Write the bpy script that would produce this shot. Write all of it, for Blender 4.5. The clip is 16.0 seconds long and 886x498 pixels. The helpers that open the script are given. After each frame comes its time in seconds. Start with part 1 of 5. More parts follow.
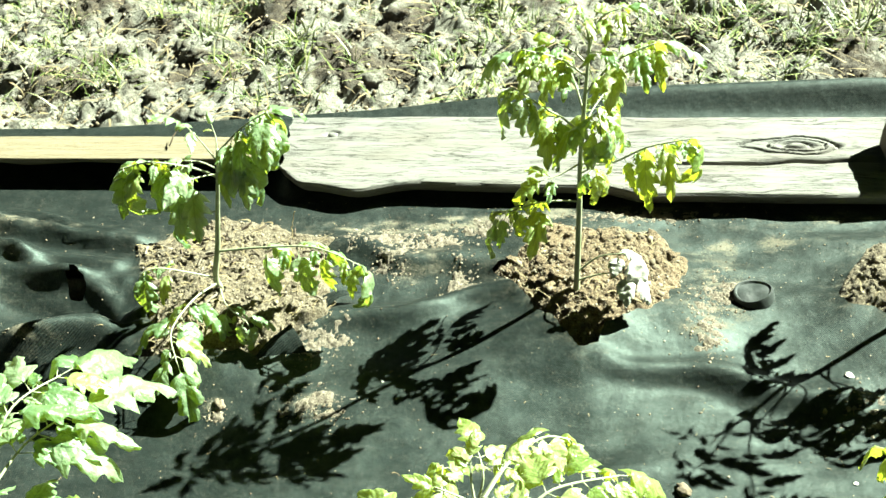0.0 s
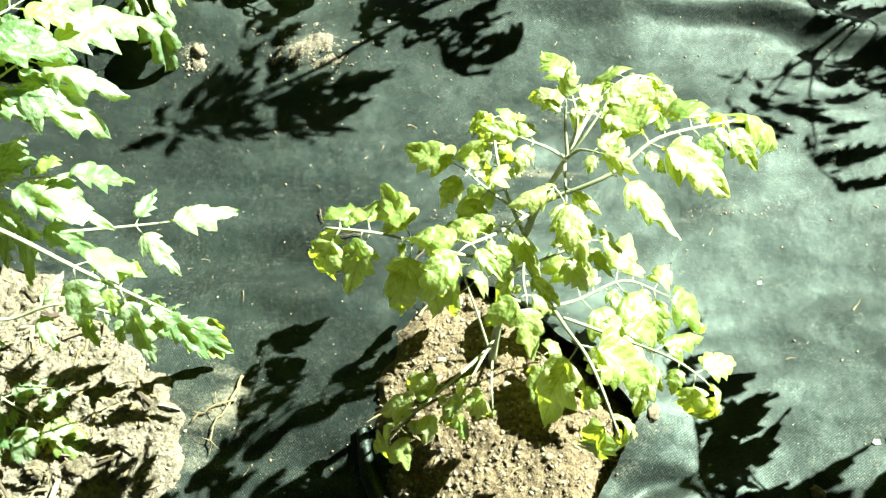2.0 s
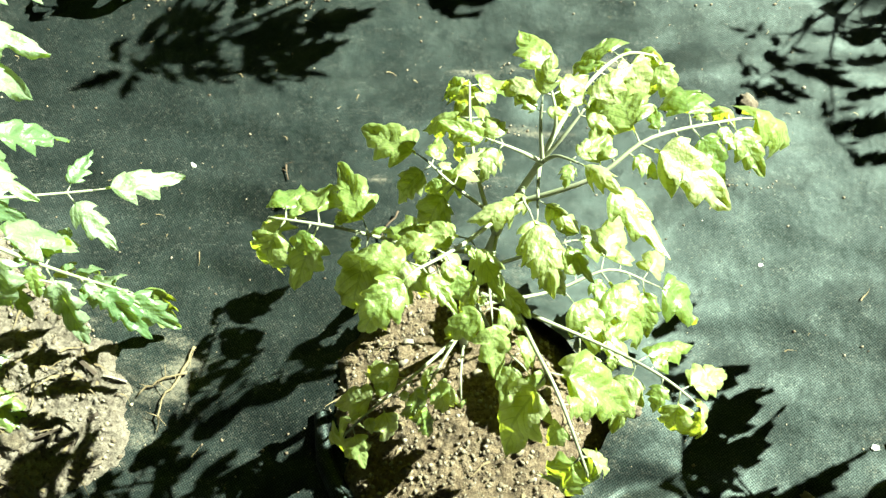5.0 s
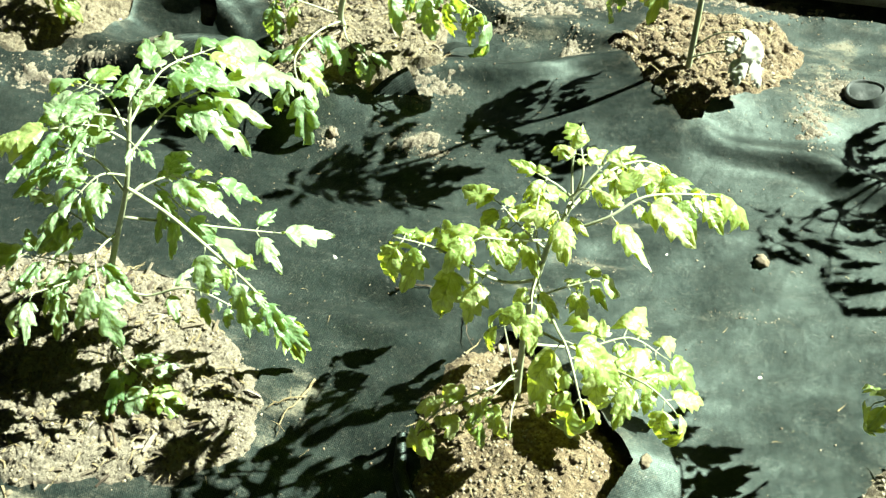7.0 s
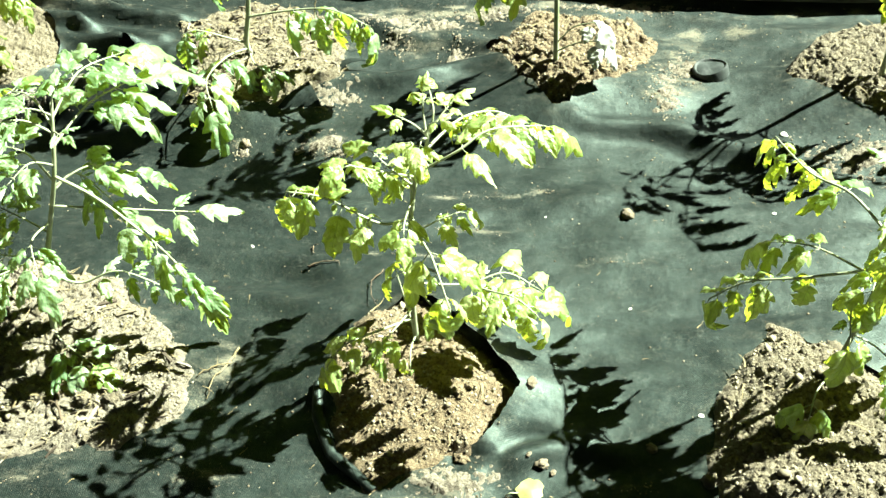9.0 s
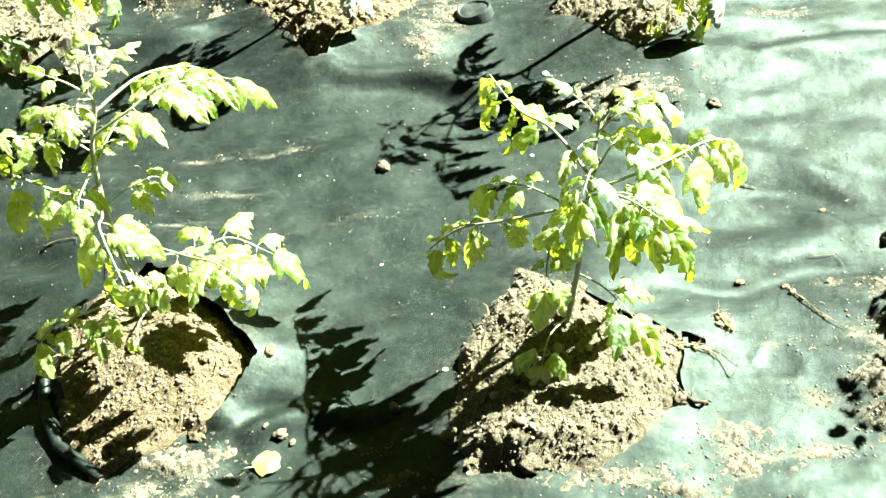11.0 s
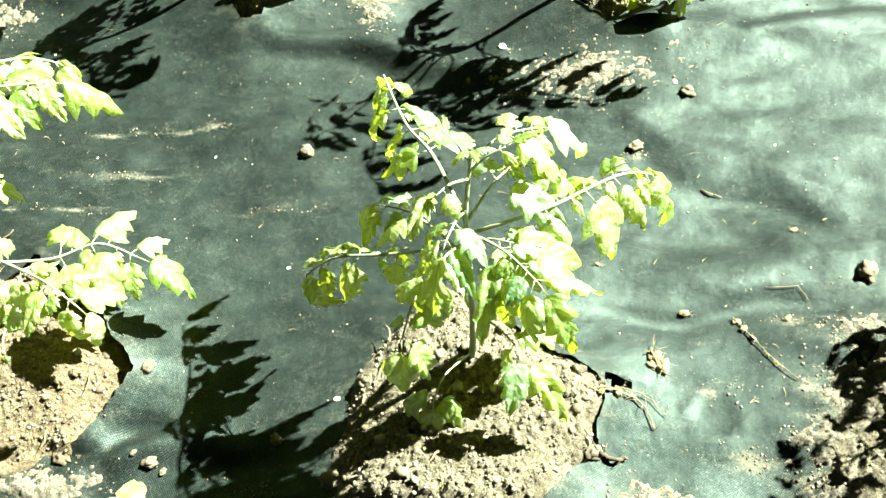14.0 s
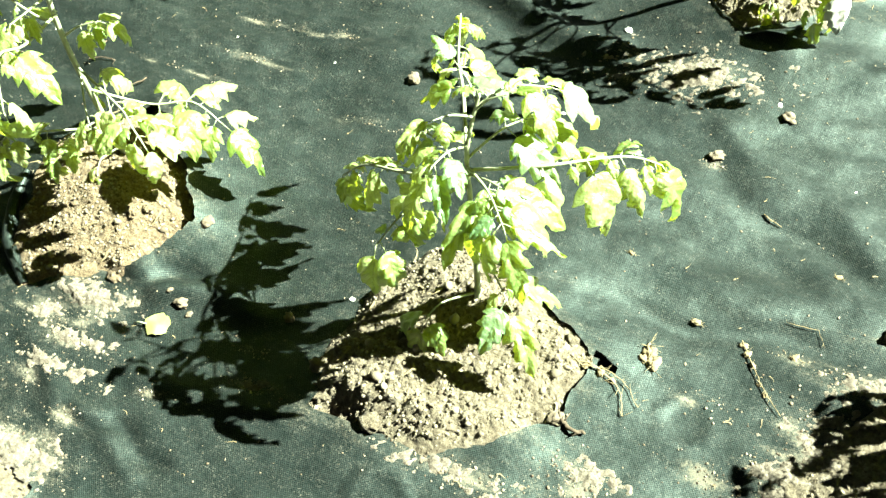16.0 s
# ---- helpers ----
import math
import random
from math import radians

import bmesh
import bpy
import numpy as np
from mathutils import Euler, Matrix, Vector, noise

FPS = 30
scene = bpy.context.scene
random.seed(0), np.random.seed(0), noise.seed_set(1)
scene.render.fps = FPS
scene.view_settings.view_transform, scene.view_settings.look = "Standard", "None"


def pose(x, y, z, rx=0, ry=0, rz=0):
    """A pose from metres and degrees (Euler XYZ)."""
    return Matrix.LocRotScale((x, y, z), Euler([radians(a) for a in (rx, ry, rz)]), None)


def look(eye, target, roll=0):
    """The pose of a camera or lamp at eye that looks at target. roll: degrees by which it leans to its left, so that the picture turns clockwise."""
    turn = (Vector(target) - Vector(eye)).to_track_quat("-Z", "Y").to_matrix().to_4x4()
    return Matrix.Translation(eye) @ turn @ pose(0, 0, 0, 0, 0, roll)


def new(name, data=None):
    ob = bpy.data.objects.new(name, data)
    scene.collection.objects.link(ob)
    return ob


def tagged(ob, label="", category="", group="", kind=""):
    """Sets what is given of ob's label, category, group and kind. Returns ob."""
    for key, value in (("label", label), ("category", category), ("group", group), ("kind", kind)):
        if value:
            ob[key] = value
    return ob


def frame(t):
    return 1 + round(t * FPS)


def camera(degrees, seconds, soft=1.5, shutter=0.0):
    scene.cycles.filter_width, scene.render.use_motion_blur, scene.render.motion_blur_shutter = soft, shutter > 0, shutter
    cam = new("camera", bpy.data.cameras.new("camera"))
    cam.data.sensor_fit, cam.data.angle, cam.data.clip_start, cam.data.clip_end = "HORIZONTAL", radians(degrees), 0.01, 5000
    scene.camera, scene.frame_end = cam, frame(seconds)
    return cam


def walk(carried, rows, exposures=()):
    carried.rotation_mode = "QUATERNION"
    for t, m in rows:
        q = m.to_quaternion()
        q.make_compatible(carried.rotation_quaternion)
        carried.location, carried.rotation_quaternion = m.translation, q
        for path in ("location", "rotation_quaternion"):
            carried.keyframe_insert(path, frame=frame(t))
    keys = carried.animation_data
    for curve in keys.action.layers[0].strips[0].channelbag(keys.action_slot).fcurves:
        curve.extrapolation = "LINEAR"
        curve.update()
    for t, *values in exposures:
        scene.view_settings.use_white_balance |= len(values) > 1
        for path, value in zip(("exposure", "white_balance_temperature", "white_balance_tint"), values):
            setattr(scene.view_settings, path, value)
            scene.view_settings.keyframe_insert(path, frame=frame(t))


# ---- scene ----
cam = camera(47.6, 16.0)
PATH = [
    (0, (0.457, -0.657, 1.212), (0.191, 0.767, -0.168), -6.4),
    (0.5, (0.49, -0.745, 1.221), (0.121, 0.641, -0.173), -6.3),
    (1, (0.464, -0.752, 1.178), (0.104, 0.528, -0.315), -7.1),
    (1.5, (0.38, -0.657, 1.117), (0.175, 0.433, -0.547), -5.2),
    (2, (0.336, -0.564, 1.051), (0.198, 0.329, -0.733), -5.6),
    (2.5, (0.324, -0.486, 0.997), (0.231, 0.253, -0.859), -4.5),
    (3, (0.318, -0.407, 0.964), (0.26, 0.201, -0.941), -3.4),
    (3.5, (0.327, -0.376, 0.932), (0.25, 0.214, -0.978), -4.9),
    (3.7, (0.331, -0.366, 0.921), (0.252, 0.214, -0.991), -4.8),
    (5.8, (0.43, -0.616, 1.086), (0.112, 0.314, -0.655), -6.9),
    (6, (0.475, -0.668, 1.112), (0.075, 0.316, -0.582), -7.2),
    (6.5, (0.509, -0.764, 1.154), (0.025, 0.283, -0.48), -6.4),
    (7, (0.458, -0.802, 1.18), (0.048, 0.342, -0.408), -5.7),
    (7.5, (0.382, -0.862, 1.185), (0.097, 0.323, -0.401), -5.7),
    (8, (0.374, -0.899, 1.186), (0.172, 0.31, -0.395), -5.5),
    (8.5, (0.453, -0.936, 1.198), (0.214, 0.305, -0.352), -6.3),
    (9, (0.601, -1.014, 1.214), (0.251, 0.265, -0.284), -7.4),
    (9.5, (0.736, -1.091, 1.211), (0.432, 0.196, -0.29), -5.4),
    (10, (0.779, -1.049, 1.181), (0.553, 0.216, -0.352), -6.7),
    (10.2, (0.767, -1.012, 1.171), (0.633, 0.243, -0.38), -5.3),
    (12.3, (1.087, -0.929, 1.115), (0.62, 0.271, -0.415), -11.6),
    (12.5, (1.119, -0.937, 1.124), (0.589, 0.256, -0.391), -12.9),
    (13, (1.154, -0.917, 1.122), (0.587, 0.253, -0.398), -15.7),
    (13.5, (1.118, -0.82, 1.093), (0.684, 0.325, -0.489), -11.9),
    (14, (1.027, -0.718, 1.077), (0.711, 0.352, -0.583), -10.5),
    (14.5, (0.986, -0.68, 1.062), (0.733, 0.321, -0.651), -9.3),
    (15, (1.023, -0.679, 1.065), (0.651, 0.29, -0.644), -12.6),
    (15.5, (1.155, -0.699, 1.083), (0.582, 0.255, -0.579), -12.9),
    (16, (1.247, -0.729, 1.085), (0.561, 0.182, -0.558), -10.7),
]
walk(cam, [(t, look(eye, target, roll)) for t, eye, target, roll in PATH], [(0, 3.08, 6500, -14), (1.0, 3.48, 6500, -14), (1.5, 3.46, 6500, -14), (2.0, 3.25, 6500, -14), (3.5, 2.85, 6500, -14), (6.0, 2.92, 6500, -14), (7.0, 3.00, 6500, -14), (8.5, 3.24, 6500, -14), (9.5, 3.19, 6500, -14), (10.2, 3.35, 6500, -14), (12.5, 3.68, 6500, -14), (14.0, 3.48, 6500, -14), (16, 3.54, 6500, -14)])

# ---- light ----
SUN = Vector((0.93, 0.54, 1.0)).normalized()
scene.world = bpy.data.worlds.new("sky")
scene.world.use_nodes = True
wn = scene.world.node_tree.nodes
sky = wn.new("ShaderNodeTexSky")
sky.sky_type = "NISHITA"
sky.sun_disc = False
sky.sun_elevation = math.asin(SUN.z)
sky.sun_rotation = math.atan2(SUN.x, SUN.y)
wn["Background"].inputs["Strength"].default_value = 0.0004
scene.world.node_tree.links.new(sky.outputs[0], wn["Background"].inputs["Color"])
sun_data = bpy.data.lights.new("sun", "SUN")
sun_data.energy, sun_data.angle, sun_data.color = 5.0, radians(0.5), (1.0, 0.965, 0.90)
sun = new("sun", sun_data)
sun.matrix_world = look(SUN * 20, (0, 0, 0))


# ---- materials ----
class Nodes:
    """A short hand for building node materials."""

    def __init__(self, name):
        self.mat = bpy.data.materials.new(name)
        self.mat.use_nodes = True
        self.t = self.mat.node_tree
        self.bsdf = self.t.nodes["Principled BSDF"]
        self.out = self.t.nodes["Material Output"]

    def n(self, kind, **settings):
        node = self.t.nodes.new(kind)
        for key, value in settings.items():
            node.inputs[key.replace("_", " ")].default_value = value
        return node

    def link(self, a, b):
        self.t.links.new(a, b)

    def coords(self, scale=(1, 1, 1), kind="Object", turn=(0, 0, 0)):
        c, m = self.n("ShaderNodeTexCoord"), self.n("ShaderNodeMapping")
        m.inputs["Scale"].default_value = scale
        m.inputs["Rotation"].default_value = turn
        self.link(c.outputs[kind], m.inputs["Vector"])
        return m.outputs["Vector"]

    def noise(self, scale, vec, detail=4.0, rough=0.6):
        t = self.n("ShaderNodeTexNoise", Scale=scale, Detail=detail, Roughness=rough)
        self.link(vec, t.inputs["Vector"])
        return t.outputs["Fac"]

    def ramp(self, fac, stops):
        r = self.n("ShaderNodeValToRGB")
        while len(r.color_ramp.elements) < len(stops):
            r.color_ramp.elements.new(0.5)
        for e, (p, c) in zip(r.color_ramp.elements, stops):
            e.position, e.color = p, (*c, 1) if len(c) == 3 else c
        self.link(fac, r.inputs["Fac"])
        return r.outputs["Color"]

    def mix(self, fac, a, b, blend="MIX"):
        m = self.n("ShaderNodeMix")
        m.data_type, m.blend_type = "RGBA", blend
        for sock, value in ((m.inputs[0], fac), (m.inputs[6], a), (m.inputs[7], b)):
            if isinstance(value, (int, float)):
                sock.default_value = value
            elif isinstance(value, tuple):
                sock.default_value = (*value, 1)
            else:
                self.link(value, sock)
        return m.outputs[2]

    def math(self, op, a, b=0.0, clamp=False):
        m = self.n("ShaderNodeMath")
        m.operation, m.use_clamp = op, clamp
        for sock, value in ((m.inputs[0], a), (m.inputs[1], b)):
            if isinstance(value, (int, float)):
                sock.default_value = value
            else:
                self.link(value, sock)
        return m.outputs[0]

    def bump(self, height, strength, distance, before=None):
        b = self.n("ShaderNodeBump", Strength=strength, Distance=distance)
        self.link(height, b.inputs["Height"])
        if before is not None:
            self.link(before, b.inputs["Normal"])
        return b.outputs["Normal"]

    def set(self, **inputs):
        for key, value in inputs.items():
            sock = self.bsdf.inputs[key.replace("_", " ")]
            if isinstance(value, (int, float)):
                sock.default_value = value
            elif isinstance(value, tuple):
                sock.default_value = (*value, 1)
            else:
                self.link(value, sock)
        return self.mat


def soil_material(name, dark, mid, light):
    k = Nodes(name)
    v = k.coords()
    col = k.ramp(k.noise(55, v, 6, 0.7), [(0.28, dark), (0.5, mid), (0.75, light)])
    col = k.mix(k.ramp(k.noise(7, v, 3), [(0.35, (0, 0, 0)), (0.7, (0.55, 0.55, 0.55))]), col, mid)
    grit = k.noise(240, v, 4, 0.75)
    col = k.mix(k.ramp(grit, [(0.34, (0.85, 0.85, 0.85)), (0.46, (0, 0, 0))]), col, tuple(0.45 * c for c in dark))
    col = k.mix(k.ramp(grit, [(0.54, (0, 0, 0)), (0.66, (0.7, 0.7, 0.7))]), col, tuple(1.15 * c for c in light))
    grain = k.bump(grit, 0.9, 0.003)
    return k.set(Base_Color=col, Roughness=0.95, Normal=k.bump(k.noise(150, v, 5, 0.75), 1.0, 0.006, grain))


def path_material():
    k = Nodes("path_soil")
    v = k.coords()
    pale = k.ramp(k.noise(60, v, 6, 0.75), [(0.30, (0.026, 0.024, 0.016)), (0.44, (0.125, 0.122, 0.094)), (0.60, (0.205, 0.202, 0.168))])
    # darker brown tone, laid over the pale one in broad random patches
    dark_brown = k.ramp(k.noise(75, v, 6, 0.75), [(0.30, (0.012, 0.009, 0.005)), (0.52, (0.048, 0.037, 0.023)), (0.70, (0.120, 0.098, 0.066))])
    col = k.mix(k.ramp(k.noise(5.5, v, 5, 0.65), [(0.47, (0, 0, 0)), (0.57, (0.95, 0.95, 0.95))]), pale, dark_brown)
    grain = k.bump(k.noise(420, v, 3, 0.7), 0.6, 0.002)
    return k.set(Base_Color=col, Roughness=0.95, Normal=k.bump(k.noise(120, v, 5, 0.75), 1.0, 0.010, grain))


def crumb_material():
    k = Nodes("soil_crumbs")
    g = k.n("ShaderNodeNewGeometry")
    col = k.ramp(g.outputs["Random Per Island"], [(0.0, (0.05, 0.036, 0.022)), (0.5, (0.130, 0.107, 0.070)), (1.0, (0.215, 0.190, 0.140))])
    return k.set(Base_Color=col, Roughness=0.95, Normal=k.bump(k.noise(500, k.coords(), 3), 0.5, 0.001))


def fabric_material():
    k = Nodes("woven_fabric")
    v = k.coords(turn=(0, 0, 0.12))
    check = k.n("ShaderNodeTexChecker", Scale=620.0)
    flat = k.coords(scale=(1, 1, 0), turn=(0, 0, 0.12))
    off = k.n("ShaderNodeVectorMath")
    off.inputs[1].default_value = (0, 0, 0.5 / 620)
    k.link(flat, off.inputs[0])
    k.link(off.outputs[0], check.inputs["Vector"])
    weave = check.outputs["Fac"]
    base = k.mix(weave, (0.0006, 0.0011, 0.0010), (0.0046, 0.0074, 0.0069))
    base = k.mix(k.ramp(k.noise(14, v, 6, 0.75), [(0.38, (0, 0, 0)), (0.66, (0.7, 0.7, 0.7))]), base, (0.0015, 0.0025, 0.00235))
    dust_at = k.n("ShaderNodeAttribute")
    dust_at.attribute_name = "dust"
    fine = k.noise(330, v, 3, 0.65)
    clump = k.noise(38, k.coords(scale=(0.7, 1.6, 1), turn=(0, 0, 0.1)), 6, 0.78)
    m = k.math("ADD", k.math("MULTIPLY", dust_at.outputs["Fac"], 0.24), k.math("MULTIPLY", clump, 0.55))
    m = k.math("ADD", m, k.math("MULTIPLY", fine, 0.42))
    m = k.ramp(m, [(0.57, (0, 0, 0)), (0.66, (0.16, 0.16, 0.16)), (0.78, (0.85, 0.85, 0.85))])
    col = k.mix(m, base, (0.135, 0.12, 0.0875))
    film = k.ramp(k.noise(5, k.coords(scale=(0.6, 1.7, 1), turn=(0, 0, 0.15)), 7, 0.72), [(0.40, (0, 0, 0)), (0.68, (0.42, 0.42, 0.42))])
    col = k.mix(film, col, (0.0075, 0.0100, 0.0088))
    specks = k.math("MULTIPLY", k.ramp(k.noise(620, v, 3, 0.6), [(0.56, (0, 0, 0)), (0.70, (0.42, 0.42, 0.42))]), k.ramp(clump, [(0.38, (0, 0, 0)), (0.62, (1, 1, 1))]))
    col = k.mix(specks, col, (0.21, 0.205, 0.17))
    col = k.mix(k.ramp(k.noise(610, v, 2, 0.6), [(0.62, (0, 0, 0)), (0.74, (0.22, 0.22, 0.22))]), col, (0.1, 0.1, 0.085))
    rough = k.mix(m, k.mix(film, (0.56, 0.56, 0.56), (0.62, 0.62, 0.62)), (0.95, 0.95, 0.95))
    b = k.bump(weave, 0.14, 0.0008)
    b = k.bump(k.noise(50, v, 3, 0.5), 0.34, 0.004, b)
    mottle = k.ramp(k.noise(24, v, 7, 0.8), [(0.36, (0.6, 0.6, 0.6)), (0.64, (1.3, 1.3, 1.3))])
    grit = k.ramp(k.noise(520, v, 2, 0.6), [(0.36, (0.75, 0.75, 0.75)), (0.54, (1.0, 1.0, 1.0)), (0.70, (1.45, 1.45, 1.45))])
    mottle = k.mix(1.0, mottle, grit, "MULTIPLY")
    gloss = k.math("MULTIPLY", k.math("ADD", k.math("MULTIPLY", weave, 0.28), 0.22), mottle)
    return k.set(Base_Color=col, Roughness=rough, Specular_IOR_Level=gloss, Specular_Tint=(0.79, 1.0, 0.91), Normal=b)


def leaf_material(name, greens, glowing):
    k = Nodes(name)
    uv = k.n("ShaderNodeTexCoord").outputs["UV"]
    sep = k.n("ShaderNodeSeparateXYZ")
    k.link(uv, sep.inputs[0])
    u, w = sep.outputs[0], k.math("ABSOLUTE", k.math("SUBTRACT", sep.outputs[1], 0.5))
    rib = k.math("LESS_THAN", w, 0.022)
    side = k.math("FRACT", k.math("SUBTRACT", k.math("MULTIPLY", u, 7.0), k.math("MULTIPLY", w, 4.2)))
    vein = k.math("MAXIMUM", rib, k.math("LESS_THAN", side, 0.10))
    info = k.n("ShaderNodeObjectInfo").outputs["Random"]
    v = k.coords()
    green = k.ramp(info, greens)
    green = k.mix(k.ramp(k.noise(4, v, 4), [(0.35, (0, 0, 0)), (0.75, (0.6, 0.6, 0.6))]), green, greens[1][1])
    col = k.mix(k.math("MULTIPLY", vein, 0.30), green, (0.11, 0.145, 0.055))
    puff = k.math("MULTIPLY", k.math("ABSOLUTE", k.math("SUBTRACT", side, 0.55)), -1.0)
    nrm = k.bump(k.noise(7, v, 3, 0.55), 0.20, 0.06, k.bump(puff, 0.14, 0.035))
    k.set(Base_Color=col, Roughness=0.45, Specular_IOR_Level=0.7, Coat_Weight=0.55, Coat_Roughness=0.33, Normal=nrm)
    glow = k.n("ShaderNodeBsdfTranslucent")
    k.link(k.mix(k.math("MULTIPLY", vein, 0.40), k.mix(0.8, green, glowing), (0.18, 0.225, 0.015)), glow.inputs["Color"])
    k.link(nrm, glow.inputs["Normal"])
    both = k.n("ShaderNodeMixShader", Fac=0.37)
    k.link(k.bsdf.outputs[0], both.inputs[1])
    k.link(glow.outputs[0], both.inputs[2])
    k.link(both.outputs[0], k.out.inputs["Surface"])
    return k.mat


def plain(name, a, b, scale=40.0, rough=0.8, bump=0.4, depth=0.002, stretch=(1, 1, 1)):
    k = Nodes(name)
    v = k.coords(scale=stretch)
    f = k.noise(scale, v, 5, 0.65)
    return k.set(Base_Color=k.ramp(f, [(0.3, a), (0.7, b)]), Roughness=rough, Normal=k.bump(f, bump, depth))


def wood_material(name, dark, mid, light, warp):
    k = Nodes(name)
    v = k.coords(scale=(1.3, 48, 48))
    ripple = k.noise(3.0, k.coords(scale=(1, 2.5, 1)), 3)
    sh = k.n("ShaderNodeVectorMath")
    comb = k.n("ShaderNodeCombineXYZ")
    k.link(k.math("MULTIPLY", ripple, warp), comb.inputs["Y"])
    k.link(v, sh.inputs[0])
    k.link(comb.outputs[0], sh.inputs[1])
    g = k.noise(6, sh.outputs[0], 6, 0.75)
    fibre = k.noise(30, sh.outputs[0], 4, 0.7)
    col = k.ramp(g, [(0.33, dark), (0.44, mid), (0.62, light)])
    col = k.mix(k.ramp(fibre, [(0.36, (0.85, 0.85, 0.85)), (0.52, (0, 0, 0))]), col, dark)
    n = k.bump(g, 0.5, 0.004, k.bump(fibre, 0.5, 0.0015))
    return k.set(Base_Color=col, Roughness=0.85, Normal=n)


def weathered_material():
    """Bleached silver-grey wood: thin dark grain lines that bend and fade, short checks and faint brown stains."""
    k = Nodes("weathered_board")
    bend = k.noise(2.6, k.coords(scale=(1.6, 5, 1)), 3, 0.5)
    comb = k.n("ShaderNodeCombineXYZ")
    k.link(k.math("MULTIPLY", bend, 1.5), comb.inputs["Y"])
    sh = k.n("ShaderNodeVectorMath")
    k.link(k.coords(scale=(1.5, 22, 22)), sh.inputs[0])
    k.link(comb.outputs[0], sh.inputs[1])
    g = k.noise(3.2, sh.outputs[0], 5, 0.62)
    ring = k.math("ABSOLUTE", k.math("SUBTRACT", k.math("FRACT", k.math("MULTIPLY", g, 6.5)), 0.5))
    line = k.ramp(ring, [(0.04, (1, 1, 1)), (0.17, (0, 0, 0))])
    where = k.ramp(k.noise(5, k.coords(scale=(1.4, 7, 1)), 5, 0.7), [(0.40, (0.05, 0.05, 0.05)), (0.60, (1, 1, 1))])
    check = k.ramp(k.noise(9, k.coords(scale=(3.5, 60, 60)), 4, 0.7), [(0.30, (1, 1, 1)), (0.38, (0, 0, 0))])
    dark = k.math("MAXIMUM", k.math("MULTIPLY", line, where), check)
    stain = k.ramp(k.noise(4, k.coords(scale=(1, 4, 1)), 4, 0.6), [(0.45, (0, 0, 0)), (0.70, (0.6, 0.6, 0.6))])
    col = k.mix(stain, (0.114, 0.113, 0.102), (0.084, 0.072, 0.056))
    col = k.mix(k.math("MULTIPLY", dark, 0.86), col, (0.016, 0.013, 0.010))
    low = k.math("MULTIPLY", dark, -1.0)
    return k.set(Base_Color=col, Roughness=0.85, Normal=k.bump(low, 0.7, 0.003, k.bump(g, 0.3, 0.002)))


FABRIC = fabric_material()
SOIL = soil_material("bed_soil", (0.052, 0.038, 0.021), (0.116, 0.094, 0.060), (0.190, 0.166, 0.118))
PATH_SOIL = path_material()
BROWN_SOIL = soil_material("brown_soil", (0.048, 0.028, 0.014), (0.124, 0.089, 0.049), (0.205, 0.164, 0.105))
DUST_SOIL = soil_material("dry_dust", (0.070, 0.055, 0.038), (0.140, 0.118, 0.086), (0.205, 0.184, 0.142))
CRUMB = crumb_material()
LEAF = leaf_material("tomato_leaf", [(0.0, (0.075, 0.135, 0.028)), (0.30, (0.155, 0.215, 0.062)), (0.70, (0.215, 0.262, 0.105)), (1.0, (0.275, 0.295, 0.155))], (0.66, 0.76, 0.04))
# bluer greens; on plant d the sky's reflection is put into the colour
COOL_LEAF = leaf_material("cool_tomato_leaf", [(0.0, (0.052, 0.112, 0.042)), (0.30, (0.112, 0.178, 0.086)), (0.70, (0.168, 0.228, 0.132)), (1.0, (0.225, 0.272, 0.180))], (0.54, 0.70, 0.05))
STEM = plain("hairy_stem", (0.165, 0.19, 0.095), (0.275, 0.29, 0.205), 60, 0.6, 0.3, 0.001)
PALE_LEAF = plain("bleached_leaf", (0.31, 0.315, 0.27), (0.37, 0.375, 0.33), 6, 0.7, 0.2, 0.01)
YELLOW_LEAF = plain("yellow_leaf", (0.17, 0.185, 0.05), (0.24, 0.245, 0.1), 40, 0.6)
DRY = plain("dry_straw", (0.1, 0.075, 0.035), (0.21, 0.17, 0.095), 50, 0.9)
DULL_BLACK = plain("dull_black_plastic", (0.009, 0.012, 0.011), (0.022, 0.029, 0.026), 160, 0.6)
BARK = plain("dark_twig", (0.025, 0.0175, 0.01), (0.085, 0.06, 0.035), 80, 0.9)


def grass_material():
    k = Nodes("grass")
    g = k.n("ShaderNodeNewGeometry")
    col = k.ramp(g.outputs["Random Per Island"], [(0.0, (0.025, 0.0425, 0.01)), (0.4, (0.07, 0.1, 0.0225)), (0.75, (0.15, 0.18, 0.045)), (1.0, (0.21, 0.2, 0.12))])
    return k.set(Base_Color=col, Roughness=0.5)


def chip_material():
    k = Nodes("bark_chips")
    g = k.n("ShaderNodeNewGeometry")
    col = k.ramp(g.outputs["Random Per Island"], [(0.0, (0.035, 0.024, 0.015)), (0.45, (0.105, 0.085, 0.058)), (1.0, (0.21, 0.19, 0.15))])
    return k.set(Base_Color=k.mix(k.ramp(k.noise(260, k.coords(), 4), [(0.35, (0.5, 0.5, 0.5)), (0.6, (0, 0, 0))]), col, (0.03, 0.02, 0.012)), Roughness=0.9)


